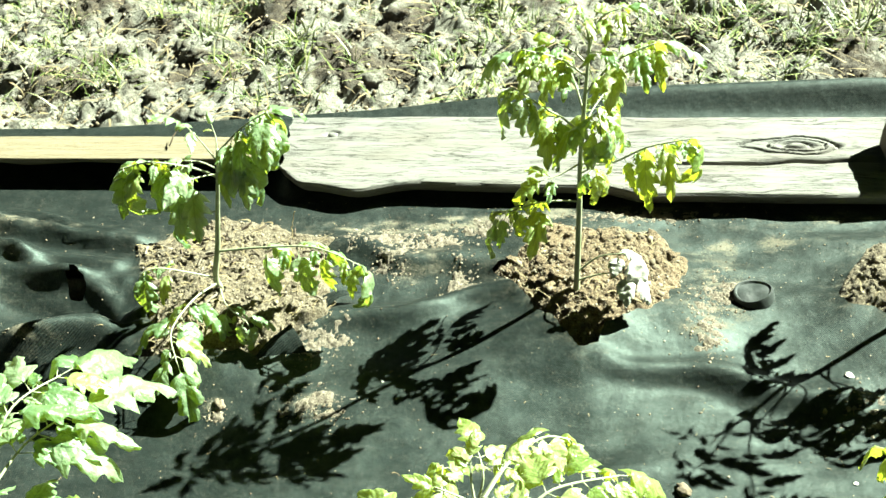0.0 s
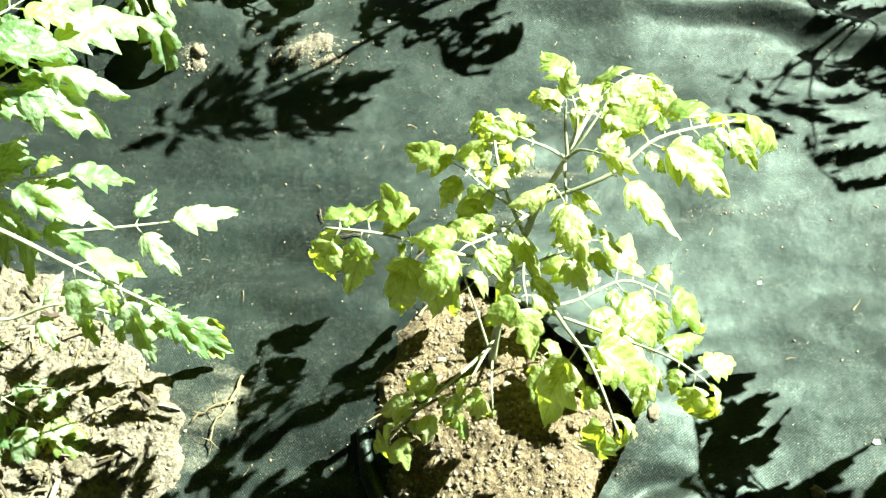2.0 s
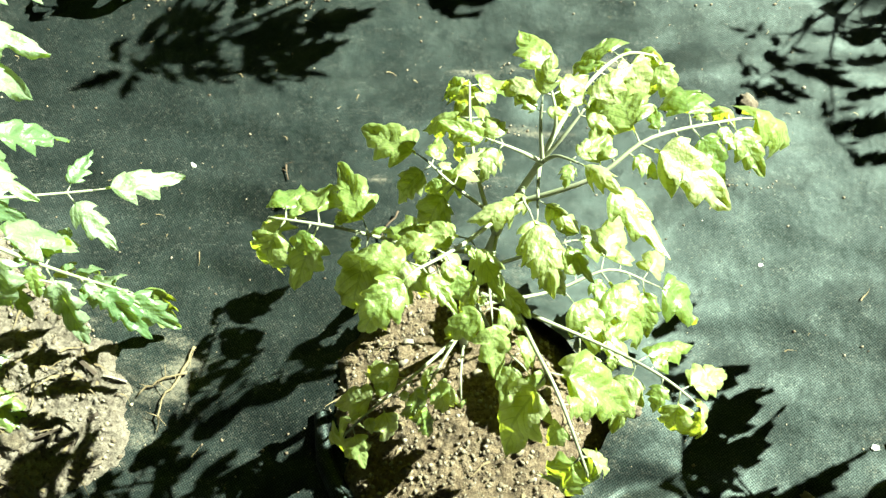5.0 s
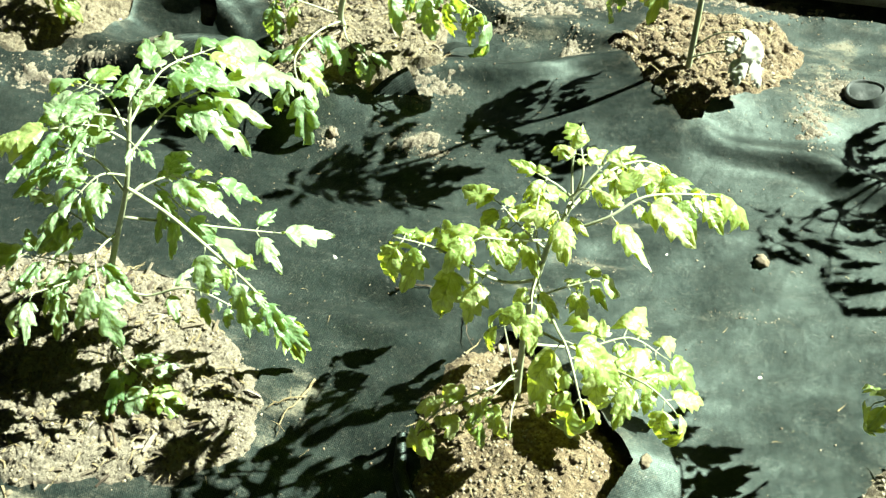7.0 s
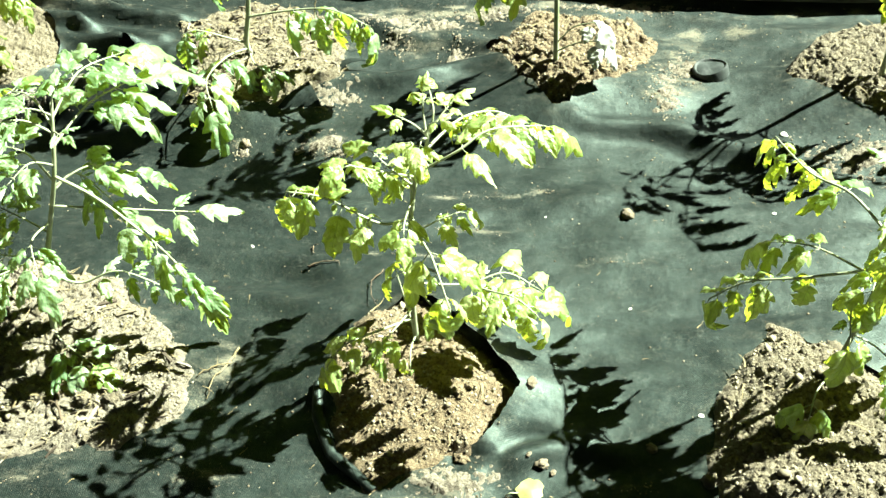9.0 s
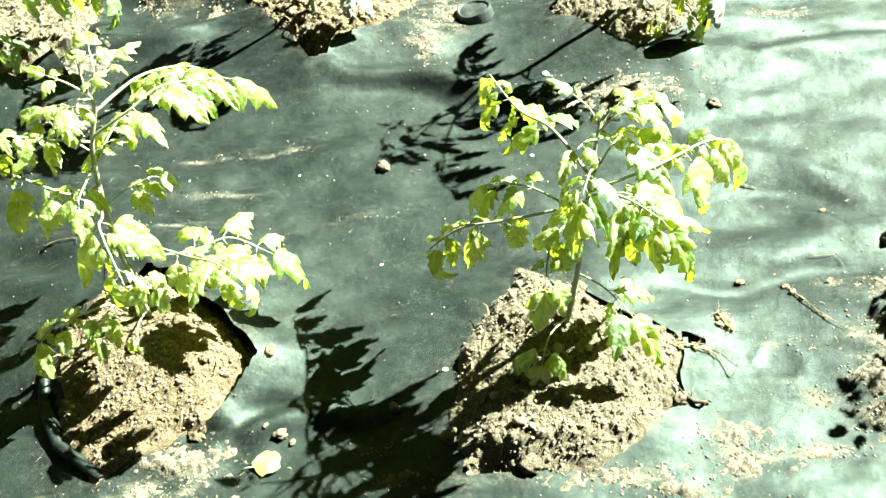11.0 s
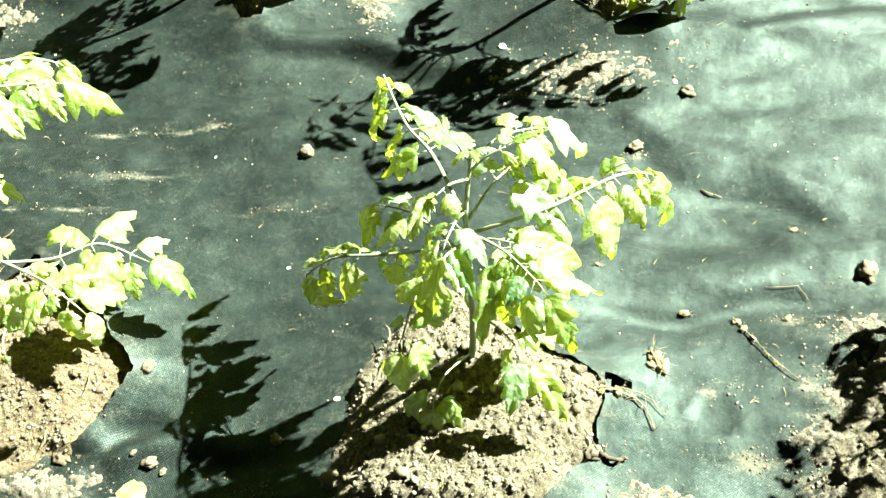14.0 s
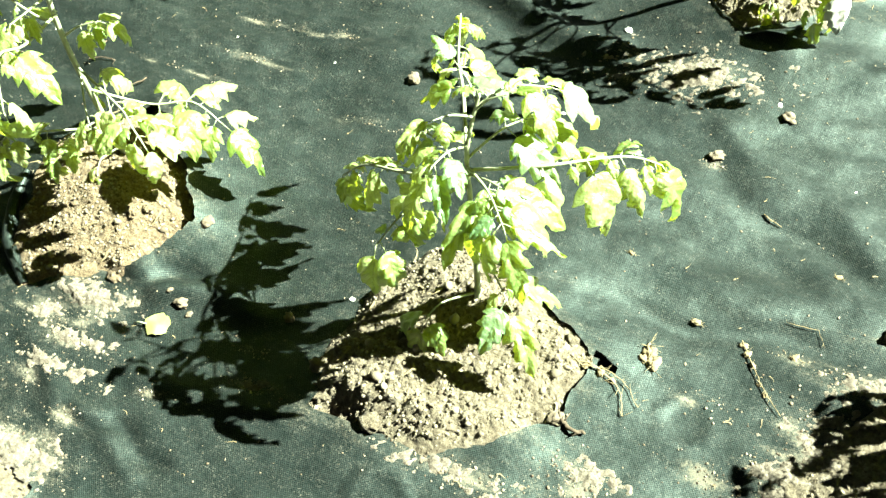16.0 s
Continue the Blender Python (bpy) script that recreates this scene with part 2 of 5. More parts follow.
CHIPS = chip_material()
GRASS = grass_material()
CLOD = plain("dry_clod", (0.06, 0.045, 0.0275), (0.15, 0.1225, 0.085), 90, 0.95, 0.8, 0.004)
WEATHERED = weathered_material()
PINE = wood_material("raw_pine", (0.070, 0.052, 0.026), (0.122, 0.102, 0.060), (0.152, 0.134, 0.088), 2.0)
PALE_WOOD = wood_material("pale_wood", (0.095, 0.088, 0.062), (0.150, 0.145, 0.112), (0.185, 0.180, 0.150), 1.6)
BLOCK = wood_material("grey_block", (0.05, 0.0375, 0.025), (0.11, 0.0875, 0.06), (0.16, 0.14, 0.1075), 2.0)


# ---- mesh tools ----
def mesh_of(name, verts, faces, material=None, smooth=True):
    me = bpy.data.meshes.new(name)
    me.from_pydata([tuple(p) for p in verts], [], [tuple(f) for f in faces])
    if smooth:
        me.shade_smooth()
    if material:
        me.materials.append(material)
    return me


def part(name, me, parent, local=None, label=""):
    ob = new(name, me)
    ob.parent = parent
    if local is not None:
        ob.matrix_local = local
    return tagged(ob, label=label)


def thing(name, me, label, category, at=None, group="", kind=""):
    ob = new(name, me)
    if at is not None:
        ob.matrix_world = at
    return tagged(ob, label, category, group, kind)


def tube(pts, radii, seg=6, cap=True):
    """A round tube along the points: verts and faces."""
    pts = [Vector(p) for p in pts]
    verts, faces = [], []
    side = Vector((1, 0, 0))
    for i, p in enumerate(pts):
        d = (pts[min(i + 1, len(pts) - 1)] - pts[max(i - 1, 0)]).normalized()
        side = (side - d * side.dot(d))
        side = side.normalized() if side.length > 1e-4 else d.orthogonal().normalized()
        up = d.cross(side)
        for j in range(seg):
            a = 2 * math.pi * j / seg
            verts.append(p + (side * math.cos(a) + up * math.sin(a)) * radii[i])
    for i in range(len(pts) - 1):
        for j in range(seg):
            a, b = i * seg + j, i * seg + (j + 1) % seg
            faces.append((a, b, b + seg, a + seg))
    if cap:
        faces.append(tuple(range(seg))[::-1])
        faces.append(tuple(range(len(verts) - seg, len(verts))))
    return verts, faces


def fbm(x, y, z, octaves, gain=0.5):
    s, a = 0.0, 1.0
    for o in range(octaves):
        s += a * noise.noise((x * 2**o, y * 2**o, z + o * 7.3))
        a *= gain
    return s


def clod_template(seed, flat=0.8):
    bm = bmesh.new()
    bmesh.ops.create_icosphere(bm, subdivisions=1, radius=1)
    r = random.Random(seed)
    v = np.array([tuple(p.co) for p in bm.verts]) * np.array([[r.uniform(0.7, 1.25)] for _ in bm.verts])
    v[:, 2] *= flat
    f = np.array([[p.index for p in q.verts] for q in bm.faces])
    bm.free()
    return v, f


CLODS = [clod_template(s) for s in range(8)]


def big_clod(seed):
    bm = bmesh.new()
    bmesh.ops.create_icosphere(bm, subdivisions=3, radius=1)
    v = np.array([tuple(p.co * (1 + 0.55 * fbm(p.co.x * 1.3 + seed * 9, p.co.y * 1.3, p.co.z * 1.3, 4, 0.6))) for p in bm.verts])
    f = np.array([[p.index for p in q.verts] for q in bm.faces])
    bm.free()
    v[:, 2] *= 0.7
    return v, f


BIG_CLODS = [big_clod(s) for s in range(8)]


def scatter(name, spots, material, shapes=CLODS):
    """One mesh of many crumbs. spots: x, y, z, size."""
    r = random.Random(len(spots))
    vs, fs, n = [], [], 0
    for x, y, z, s in spots:
        v, f = shapes[r.randrange(8)]
        a = r.uniform(0, 6.28)
        c, si = math.cos(a), math.sin(a)
        w = v * s * np.array([r.uniform(0.7, 1.4), r.uniform(0.7, 1.2), r.uniform(0.6, 1.0)])
        w = np.stack([w[:, 0] * c - w[:, 1] * si + x, w[:, 0] * si + w[:, 1] * c + y, w[:, 2] + z], 1)
        vs.append(w)
        fs.append(f + n)
        n += len(v)
    v, f = np.concatenate(vs), np.concatenate(fs)
    me = bpy.data.meshes.new(name)
    me.vertices.add(len(v))
    me.vertices.foreach_set("co", v.ravel())
    me.loops.add(len(f) * 3)
    me.loops.foreach_set("vertex_index", f.ravel().astype(np.int32))
    me.polygons.add(len(f))
    me.polygons.foreach_set("loop_start", np.arange(0, len(f) * 3, 3, dtype=np.int32))
    me.update(calc_edges=True)
    me.materials.append(material)
    return me


# ---- the lie of the bed ----
PLANTS = {"a": (-0.129, 0.454), "b": (0.457, 0.468), "c": (1.025, 0.47), "d": (-0.258, -0.207), "e": (0.318, -0.188),
          "f": (0.878, -0.187), "g": (1.47, -0.17), "z": (-0.72, 0.46), "h": (0.34, -0.80)}
# the cut openings round the plants, one outline each
HOLES = {
    "a": [(-0.33, 0.58), (-0.25, 0.40), (-0.235, 0.315), (-0.10, 0.325), (-0.01, 0.345), (0.055, 0.45), (0.02, 0.60), (-0.19, 0.66)],
    "b": [(0.315, 0.53), (0.38, 0.46), (0.462, 0.352), (0.53, 0.42), (0.60, 0.47), (0.63, 0.56), (0.58, 0.63), (0.40, 0.645)],
    "c": [(0.865, 0.49), (0.93, 0.44), (1.02, 0.372), (1.09, 0.43), (1.15, 0.53), (1.07, 0.63), (0.93, 0.60)],
    "d": [(-0.50, -0.13), (-0.36, -0.08), (-0.20, -0.10), (-0.11, -0.17), (-0.02, -0.255), (-0.02, -0.33), (-0.09, -0.385), (-0.28, -0.43), (-0.47, -0.40), (-0.53, -0.27)],
}
HOLES.update({
    "e": [(0.205, -0.215), (0.285, -0.075), (0.35, -0.12), (0.475, -0.235), (0.43, -0.325), (0.36, -0.365), (0.285, -0.40), (0.225, -0.32)],
    "f": [(0.745, -0.24), (0.775, -0.17), (0.825, -0.085), (0.93, -0.14), (1.03, -0.19), (1.035, -0.29), (0.97, -0.35), (0.90, -0.385), (0.75, -0.40)],
    "g": [(1.335, -0.15), (1.285, -0.25), (1.33, -0.37), (1.50, -0.36), (1.62, -0.24), (1.55, -0.06), (1.40, -0.05)],
    "z": [(-0.56, 0.49), (-0.57, 0.37), (-0.68, 0.31), (-0.85, 0.33), (-0.90, 0.50), (-0.80, 0.63), (-0.65, 0.60)],
    "h": [(0.40, -0.58), (0.51, -0.63), (0.50, -0.85), (0.40, -0.93), (0.32, -0.85), (0.33, -0.65)],
    "slit_a": [(-0.428, 0.492), (-0.410, 0.500), (-0.394, 0.490), (-0.390, 0.472), (-0.402, 0.458), (-0.424, 0.462)],
    "slit_c": [(1.106, 0.462), (1.122, 0.474), (1.138, 0.464), (1.140, 0.442), (1.124, 0.430), (1.109, 0.440)],
    # a sunk wedge cut to stand in for the shade under a lifted edge
    "slit_shade_f": [(1.036, -0.186), (1.056, -0.193), (1.086, -0.199), (1.060, -0.206), (1.038, -0.204)],
})
# soft creases: ends, height, width
CREASES = [((0.50, 0.345), (0.86, 0.305), 0.017, 0.018), ((0.50, 0.335), (0.78, 0.27), -0.008, 0.02), ((-1.0, 0.70), (-0.34, 0.585), 0.040, 0.022),
           ((-1.0, 0.62), (-0.36, 0.53), 0.034, 0.018), ((-0.56, 0.30), (-0.27, 0.40), 0.044, 0.026), ((-0.60, 0.44), (-0.30, 0.43), -0.022, 0.03),
           ((-0.58, 0.56), (-0.34, 0.46), 0.028, 0.017), ((0.03, 0.40), (0.35, 0.49), 0.032, 0.024), ((0.03, 0.60), (0.32, 0.55), 0.024, 0.026)] + [((0.44, -0.335), (0.63, -0.30), 0.012, 0.018), ((0.30, -0.415), (0.48, -0.35), 0.010, 0.015), ((1.02, -0.05), (1.45, 0.02), 0.009, 0.03),
           ((1.03, -0.12), (1.4, -0.06), -0.007, 0.03), ((0.30, 0.10), (0.60, 0.17), 0.006, 0.03), ((1.10, 0.36), (1.6, 0.46), 0.014, 0.03),
           ((1.12, 0.56), (1.7, 0.64), 0.016, 0.03), ((0.68, 0.66), (1.2, 0.60), 0.010, 0.03), ((0.62, 0.46), (0.72, 0.30), 0.008, 0.04)] + [((-0.10, -0.01), (0.25, -0.03), 0.010, 0.026), ((-0.06, -0.11), (0.22, -0.09), 0.010, 0.024), ((0.55, -0.45), (1.0, -0.42), 0.008, 0.03),
           ((1.0, -0.118), (1.30, -0.065), -0.006, 0.014), ((1.04, 0.03), (1.28, -0.005), -0.005, 0.016), ((0.40, -0.357), (0.54, -0.29), -0.013, 0.013), ((1.2, 0.40), (1.6, 0.50), -0.010, 0.016),
           ((-0.44, 0.425), (-0.25, 0.398), -0.034, 0.013), ((-0.80, 0.690), (-0.37, 0.625), 0.014, 0.009), ((-0.80, 0.655), (-0.39, 0.598), 0.013, 0.008), ((-0.62, 0.345), (-0.28, 0.352), 0.022, 0.016),
           ((-0.62, 0.505), (-0.33, 0.500), 0.020, 0.014), ((-0.70, 0.255), (-0.30, 0.300), -0.020, 0.020), ((0.47, -0.530), (0.62, -0.532), -0.012, 0.011), ((1.06, 0.20), (1.32, 0.10), 0.010, 0.022), ((1.08, 0.125), (1.36, 0.02), -0.010, 0.020),
           ((0.36, -0.480), (0.60, -0.560), 0.010, 0.016)]
# strewn sand on the sheet: place and reach along and across
DUST = [(0.40, -0.395, 0.05, 0.025), (0.36, -0.43, 0.05, 0.015), (0.42, -0.452, 0.06, 0.011), (0.39, -0.52, 0.03, 0.014), (0.475, -0.537, 0.02, 0.014), (0.47, -0.60, 0.06, 0.03),
        (0.555, -0.465, 0.025, 0.010), (0.675, -0.402, 0.04, 0.010), (0.95, -0.398, 0.07, 0.012), (1.06, -0.42, 0.06, 0.010), (1.14, -0.43, 0.05, 0.012), (1.10, -0.37, 0.05, 0.018),
        (1.20, -0.352, 0.05, 0.014), (1.19, -0.273, 0.03, 0.015)] + [(1.29, -0.19, 0.04, 0.04), (1.31, -0.037, 0.06, 0.008), (1.06, 0.153, 0.02, 0.008), (0.98, 0.29, 0.07, 0.025),
        (0.88, 0.252, 0.04, 0.012), (0.36, 0.155, 0.11, 0.007), (0.47, 0.172, 0.03, 0.008), (0.35, 0.075, 0.08, 0.008), (0.25, 0.0, 0.10, 0.006), (0.60, 0.03, 0.08, 0.007),
        (0.055, 0.255, 0.05, 0.025), (0.20, 0.66, 0.20, 0.02), (0.19, 0.55, 0.07, 0.04), (0.66, 0.42, 0.04, 0.05)] + [(0.70, 0.52, 0.05, 0.08), (0.75, 0.62, 0.12, 0.02),
        (0.45, 0.69, 0.35, 0.016), (0.95, 0.69, 0.30, 0.016), (1.26, 0.49, 0.06, 0.015), (1.2, 0.58, 0.12, 0.012), (-0.55, 0.62, 0.12, 0.014), (-0.45, 0.33, 0.08, 0.016),
        (-0.10, 0.24, 0.02, 0.015), (0.03, -0.25, 0.04, 0.05), (-0.3, -0.46, 0.15, 0.010), (0.05, -0.42, 0.06, 0.012), (0.62, -0.36, 0.04, 0.008), (0.22, -0.45, 0.06, 0.014), (1.09, -0.335, 0.05, 0.02), (1.28, -0.29, 0.05, 0.04), (1.32, -0.10, 0.05, 0.02), (1.20, -0.272, 0.03, 0.012), (1.25, -0.091, 0.03, 0.012), (1.17, -0.19, 0.03, 0.012)]


def edge_distance(poly, X, Y):
    """Distance to an outline (negative inside), and the nearest points on it."""
    inside = np.zeros(X.shape, bool)
    best = np.full(X.shape, 1e9)
    nx, ny = np.zeros(X.shape), np.zeros(X.shape)
    for (ax, ay), (bx, by) in zip(poly, poly[1:] + poly[:1]):
        t = np.clip(((X - ax) * (bx - ax) + (Y - ay) * (by - ay)) / ((bx - ax) ** 2 + (by - ay) ** 2), 0, 1)
        px, py = ax + t * (bx - ax), ay + t * (by - ay)
        d = np.hypot(X - px, Y - py)
        m = d < best
        best[m], nx[m], ny[m] = d[m], px[m], py[m]
        cross = (ay > Y) != (by > Y)
        with np.errstate(divide="ignore", invalid="ignore"):
            xi = (bx - ax) * (Y - ay) / (by - ay if by != ay else 1e-9) + ax
        inside ^= cross & (X < xi)
    return np.where(inside, -best, best), nx, ny


def noisy(X, Y, fx, fy, z, octaves):
    return np.array([fbm(x * fx, y * fy, z, octaves) for x, y in zip(X.ravel(), Y.ravel())]).reshape(X.shape)


def crumbs(X, Y, cell, seed):
    """Rounded crumbs packed side by side, one in each cell: height in units of the cell."""
    gx, gy = np.floor(X / cell), np.floor(Y / cell)
    top = np.zeros(X.shape)
    for i in (-1, 0, 1):
        for j in (-1, 0, 1):
            cx, cy = gx + i, gy + j
            h = np.sin(cx * 127.1 + cy * 311.7 + seed * 74.7) * 43758.5453
            k = np.sin(cx * 269.5 + cy * 183.3 + seed * 19.3) * 28001.8384
            h, k = h - np.floor(h), k - np.floor(k)
            r = 0.34 + 0.42 * ((h * 7.13 + k * 3.7) % 1.0)
            d = np.hypot(X / cell - cx - 0.15 - 0.7 * h, (Y / cell - cy - 0.15 - 0.7 * k) * (0.75 + 0.5 * h))
            top = np.maximum(top, np.sqrt(np.clip(r * r - d * d, 0, None)))
    return top


def broad(X, Y):
    """The bed's broad swell, low between the plants."""
    z = np.full(np.shape(X), -0.012)
    for k, (px, py) in PLANTS.items():
        z = z + 0.030 * np.exp(-((X - px) ** 2 + (Y - py) ** 2) / 0.19**2)
    fall = np.clip((Y - 0.62) / 0.1, 0, 1)
    return z * (1 - fall)


def sheet_height(X, Y):
    z = broad(X, Y)
    z = z + 0.015 * noisy(X, Y, 2.2, 6.5, 3.0, 2) * np.clip((0.72 - Y) / 0.05, 0, 1) + 0.0046 * noisy(X, Y, 9, 22, 9.0, 2) * np.clip((0.72 - Y) / 0.05, 0, 1)
    for (ax, ay), (bx, by), h, w in CREASES:
        t = np.clip(((X - ax) * (bx - ax) + (Y - ay) * (by - ay)) / ((bx - ax) ** 2 + (by - ay) ** 2), 0, 1)
        wob = 0.010 * np.sin(t * 9 + ax * 20)
        d = np.hypot(X - ax - t * (bx - ax), Y - ay - t * (by - ay) - wob)
        z = z + h * np.exp(-((d / w) ** 2)) * (0.55 + 0.45 * np.sin(np.pi * np.clip(t, 0.02, 0.98)))
    # the loose hem beyond the boards, swollen into a fold on one side
    z = z + np.clip((X + 0.2) / 1.0, 0.25, 1.2) * 0.046 * np.exp(-(((Y - 1.025) / 0.036) ** 2))
    r = np.hypot(X - 1.163, Y + 0.222)
    z = z + 0.0034 * np.exp(-(((r - 0.030) / 0.0030) ** 2)) - 0.002 * np.exp(-((r / 0.024) ** 4))
    r = np.hypot(X - 0.888, Y + 0.462)
    return z + 0.0042 * np.exp(-(((r - 0.034) / 0.005) ** 2))


def ragged(poly, seed):
    r, out = random.Random(seed), []
    for (ax, ay), (bx, by) in zip(poly, poly[1:] + poly[:1]):
        n = max(1, round(math.hypot(bx - ax, by - ay) / 0.03))
        for i in range(n):
            t = i / n
            w = (0.014 if seed == 0 else 0.008) if i else 0.002
            out.append((ax + (bx - ax) * t + r.uniform(-w, w), ay + (by - ay) * t + r.uniform(-w, w)))
    return out


HOLES = {k: ragged(p, i) if not k.startswith("slit") else p for i, (k, p) in enumerate(HOLES.items())}
LIPS = {"e": (0.026, (0.8, 0.6)), "b": (0.016, (-0.6, -0.8)), "a": (0.014, (-0.5, -0.9)), "c": (0.016, (-0.5, -0.8)), "f": (0.007, (0.6, 0.3)), "d": (0.003, (0.6, 0.8)),
        "g": (0.001, (-0.6, 0.4)), "z": (0.010, (1, 0)), "h": (0.010, (0, 1)), "slit_a": (0.006, (0, 1)), "slit_c": (0.006, (0, 1)), "slit_shade_f": (0.006, (0, 1))}


def grid_mesh(name, xs, ys, Z, keep=None, X=None, Y=None, material=None):
    nx, ny = len(xs), len(ys)
    if X is None:
        X, Y = np.meshgrid(xs, ys)
    co = np.stack([X, Y, Z], -1).reshape(-1, 3)
    i = (np.arange(ny - 1)[:, None] * nx + np.arange(nx - 1)[None, :]).ravel()
    q = np.stack([i, i + 1, i + nx + 1, i + nx], 1)
    if keep is not None:
        q = q[keep.ravel()]
    used = np.unique(q)
    back = np.zeros(nx * ny, np.int64)
    back[used] = np.arange(len(used))
    q = back[q]
    me = bpy.data.meshes.new(name)
    me.vertices.add(len(used))
    me.vertices.foreach_set("co", co[used].ravel())
    me.loops.add(len(q) * 4)
    me.loops.foreach_set("vertex_index", q.ravel().astype(np.int32))
    me.polygons.add(len(q))
    me.polygons.foreach_set("loop_start", np.arange(0, len(q) * 4, 4, dtype=np.int32))
    me.update(calc_edges=True)
    me.shade_smooth()
    if material:
        me.materials.append(material)
    return me, used


# ---- ground ----
def build_ground():
    near_x = list(np.arange(-1.9, 2.4, 0.0065))
    far = [3, 4, 6, 10, 18, 35, 70, 150]
    xs = np.array([-v - 1 for v in reversed(far)] + near_x + far)
    ys = np.array([-v for v in reversed(far)] + list(np.arange(-2.0, 0.9, 0.1)) + list(np.arange(0.9, 2.1, 0.006)) + [2.3, 2.8] + far)
    X, Y = np.meshgrid(xs, ys)
    Z = np.full(X.shape, -0.075)
    Z += np.clip((Y - 0.955) / 0.08, 0, 1) * 0.055
    m = (Y > 0.96) & (Y < 2.4) & (X > -2.2) & (X < 2.6)
    rough = np.zeros(X.shape)
    rough[m] = 0.030 * noisy(X[m], Y[m], 4, 5, 1.0, 2) + 0.020 * noisy(X[m], Y[m], 13, 12, 4.0, 3) + 0.008 * noisy(X[m], Y[m], 26, 26, 2.0, 2) - 0.016 + 0.028 * crumbs(X[m], Y[m], 0.075, 3.0) * np.clip(0.5 + 2 * noisy(X[m], Y[m], 6, 6, 8.0, 1), 0, 1) + 0.013 * crumbs(X[m], Y[m], 0.017, 6.0) * np.clip(0.6 + 2.5 * noisy(X[m], Y[m], 11, 11, 3.0, 1), 0, 1) + 0.022 * crumbs(X[m], Y[m], 0.032, 4.0) * np.clip(0.6 + 1.5 * noisy(X[m], Y[m], 9, 9, 5.0, 1), 0, 1) - 0.020
    fade = np.clip((X + 1.9) / 0.3, 0, 1) * np.clip((2.37 - X) / 0.3, 0, 1) * np.clip((2.1 - Y) / 0.3, 0, 1)
    Z += rough * fade
    me, _ = grid_mesh("ground", xs, ys, Z, material=PATH_SOIL)
    return thing("ground", me, "bare pale earth with clods and sparse grass", "ground", kind="structure"), (xs, ys, Z)


ground, GROUND_GRID = build_ground()


def ground_at(x, y):
    xs, ys, Z = GROUND_GRID
    i, j = min(max(np.searchsorted(xs, x), 1), len(xs) - 1), min(max(np.searchsorted(ys, y), 1), len(ys) - 1)
    return float(max(Z[j, i], Z[j - 1, i], Z[j, i - 1], Z[j - 1, i - 1]) * 0.5 + Z[j, i] * 0.5)


# ---- the woven sheet ----
def build_sheet():
    step = 0.008
    xs, ys = np.arange(-1.5, 2.1, step), np.arange(-1.3, 1.062, step)
    X, Y = np.meshgrid(xs, ys)
    hem = np.clip((Y - 0.88) / 0.18, 0, 1)
    Y = Y + hem * (0.09 * np.clip(X + 0.3, -0.3, 1.6) - 0.095)
    Z = sheet_height(X, Y)
    inner = np.clip(np.minimum(np.minimum(X + 1.5, 2.09 - X), Y + 1.3) / 0.12, 0, 1)
    Z = Z * inner - 0.072 * (1 - inner)
    dust = np.zeros(X.shape)
    for x, y, a, b in DUST:
        m = (np.abs(X - x) < 2.4 * a) & (np.abs(Y - y) < 2.4 * b + 0.24 * a)
        bend = 0.6 * b * noisy(X[m], Y[m], 16, 9, 7.0, 2)
        thin = np.clip(0.75 + 1.3 * noisy(X[m], Y[m], 22, 60, 6.0, 2), 0, 1.5)
        dust[m] += thin * np.exp(-(((X[m] - x) / a) ** 2) - ((Y[m] - y - bend - 0.1 * (X[m] - x)) / b) ** 2)
    dead = np.zeros((len(ys) - 1, len(xs) - 1), bool)
    near = {}
    for k, poly in HOLES.items():
        sd, px, py = edge_distance(poly, X, Y)
        lip, (lx, ly) = LIPS[k]
        cx, cy = np.mean(poly, 0)
        d = np.hypot(X - cx, Y - cy) + 1e-6
        facing = np.clip(((X - cx) * lx + (Y - cy) * ly) / d, -0.3, 1)
        Z += lip * (0.35 + facing * 0.65) * np.exp(-np.clip(sd, 0, 9) / 0.035)
        if not k.startswith("slit"):
            dust += 0.55 * np.exp(-np.clip(sd, 0, 9) / 0.03)
        quad = (sd[:-1, :-1] + sd[1:, :-1] + sd[:-1, 1:] + sd[1:, 1:]) / 4
        dead |= quad < 0
        snap = np.abs(sd) < step * 0.75
        X = np.where(snap, X * 0.15 + px * 0.85, X)
        Y = np.where(snap, Y * 0.15 + py * 0.85, Y)
    me, used = grid_mesh("landscape_fabric", xs, ys, Z, ~dead, X, Y, FABRIC)
    at = me.attributes.new("dust", "FLOAT", "POINT")
    at.data.foreach_set("value", np.clip(dust, 0, 1.2).ravel()[used])
    return thing("landscape_fabric", me, "black woven weed fabric with dusty creases and cut openings", "weed fabric", kind="structure"), (xs, ys, Z)


fabric, SHEET = build_sheet()


def sheet_at(x, y):
    xs, ys, Z = SHEET
    u, w = min(max((x - xs[0]) / 0.008, 0), len(xs) - 1.01), min(max((y - ys[0]) / 0.008, 0), len(ys) - 1.01)
    i, j = int(u), int(w)
    u, w = u - i, w - j
    return float((Z[j, i] * (1 - u) + Z[j, i + 1] * u) * (1 - w) + (Z[j + 1, i] * (1 - u) + Z[j + 1, i + 1] * u) * w)


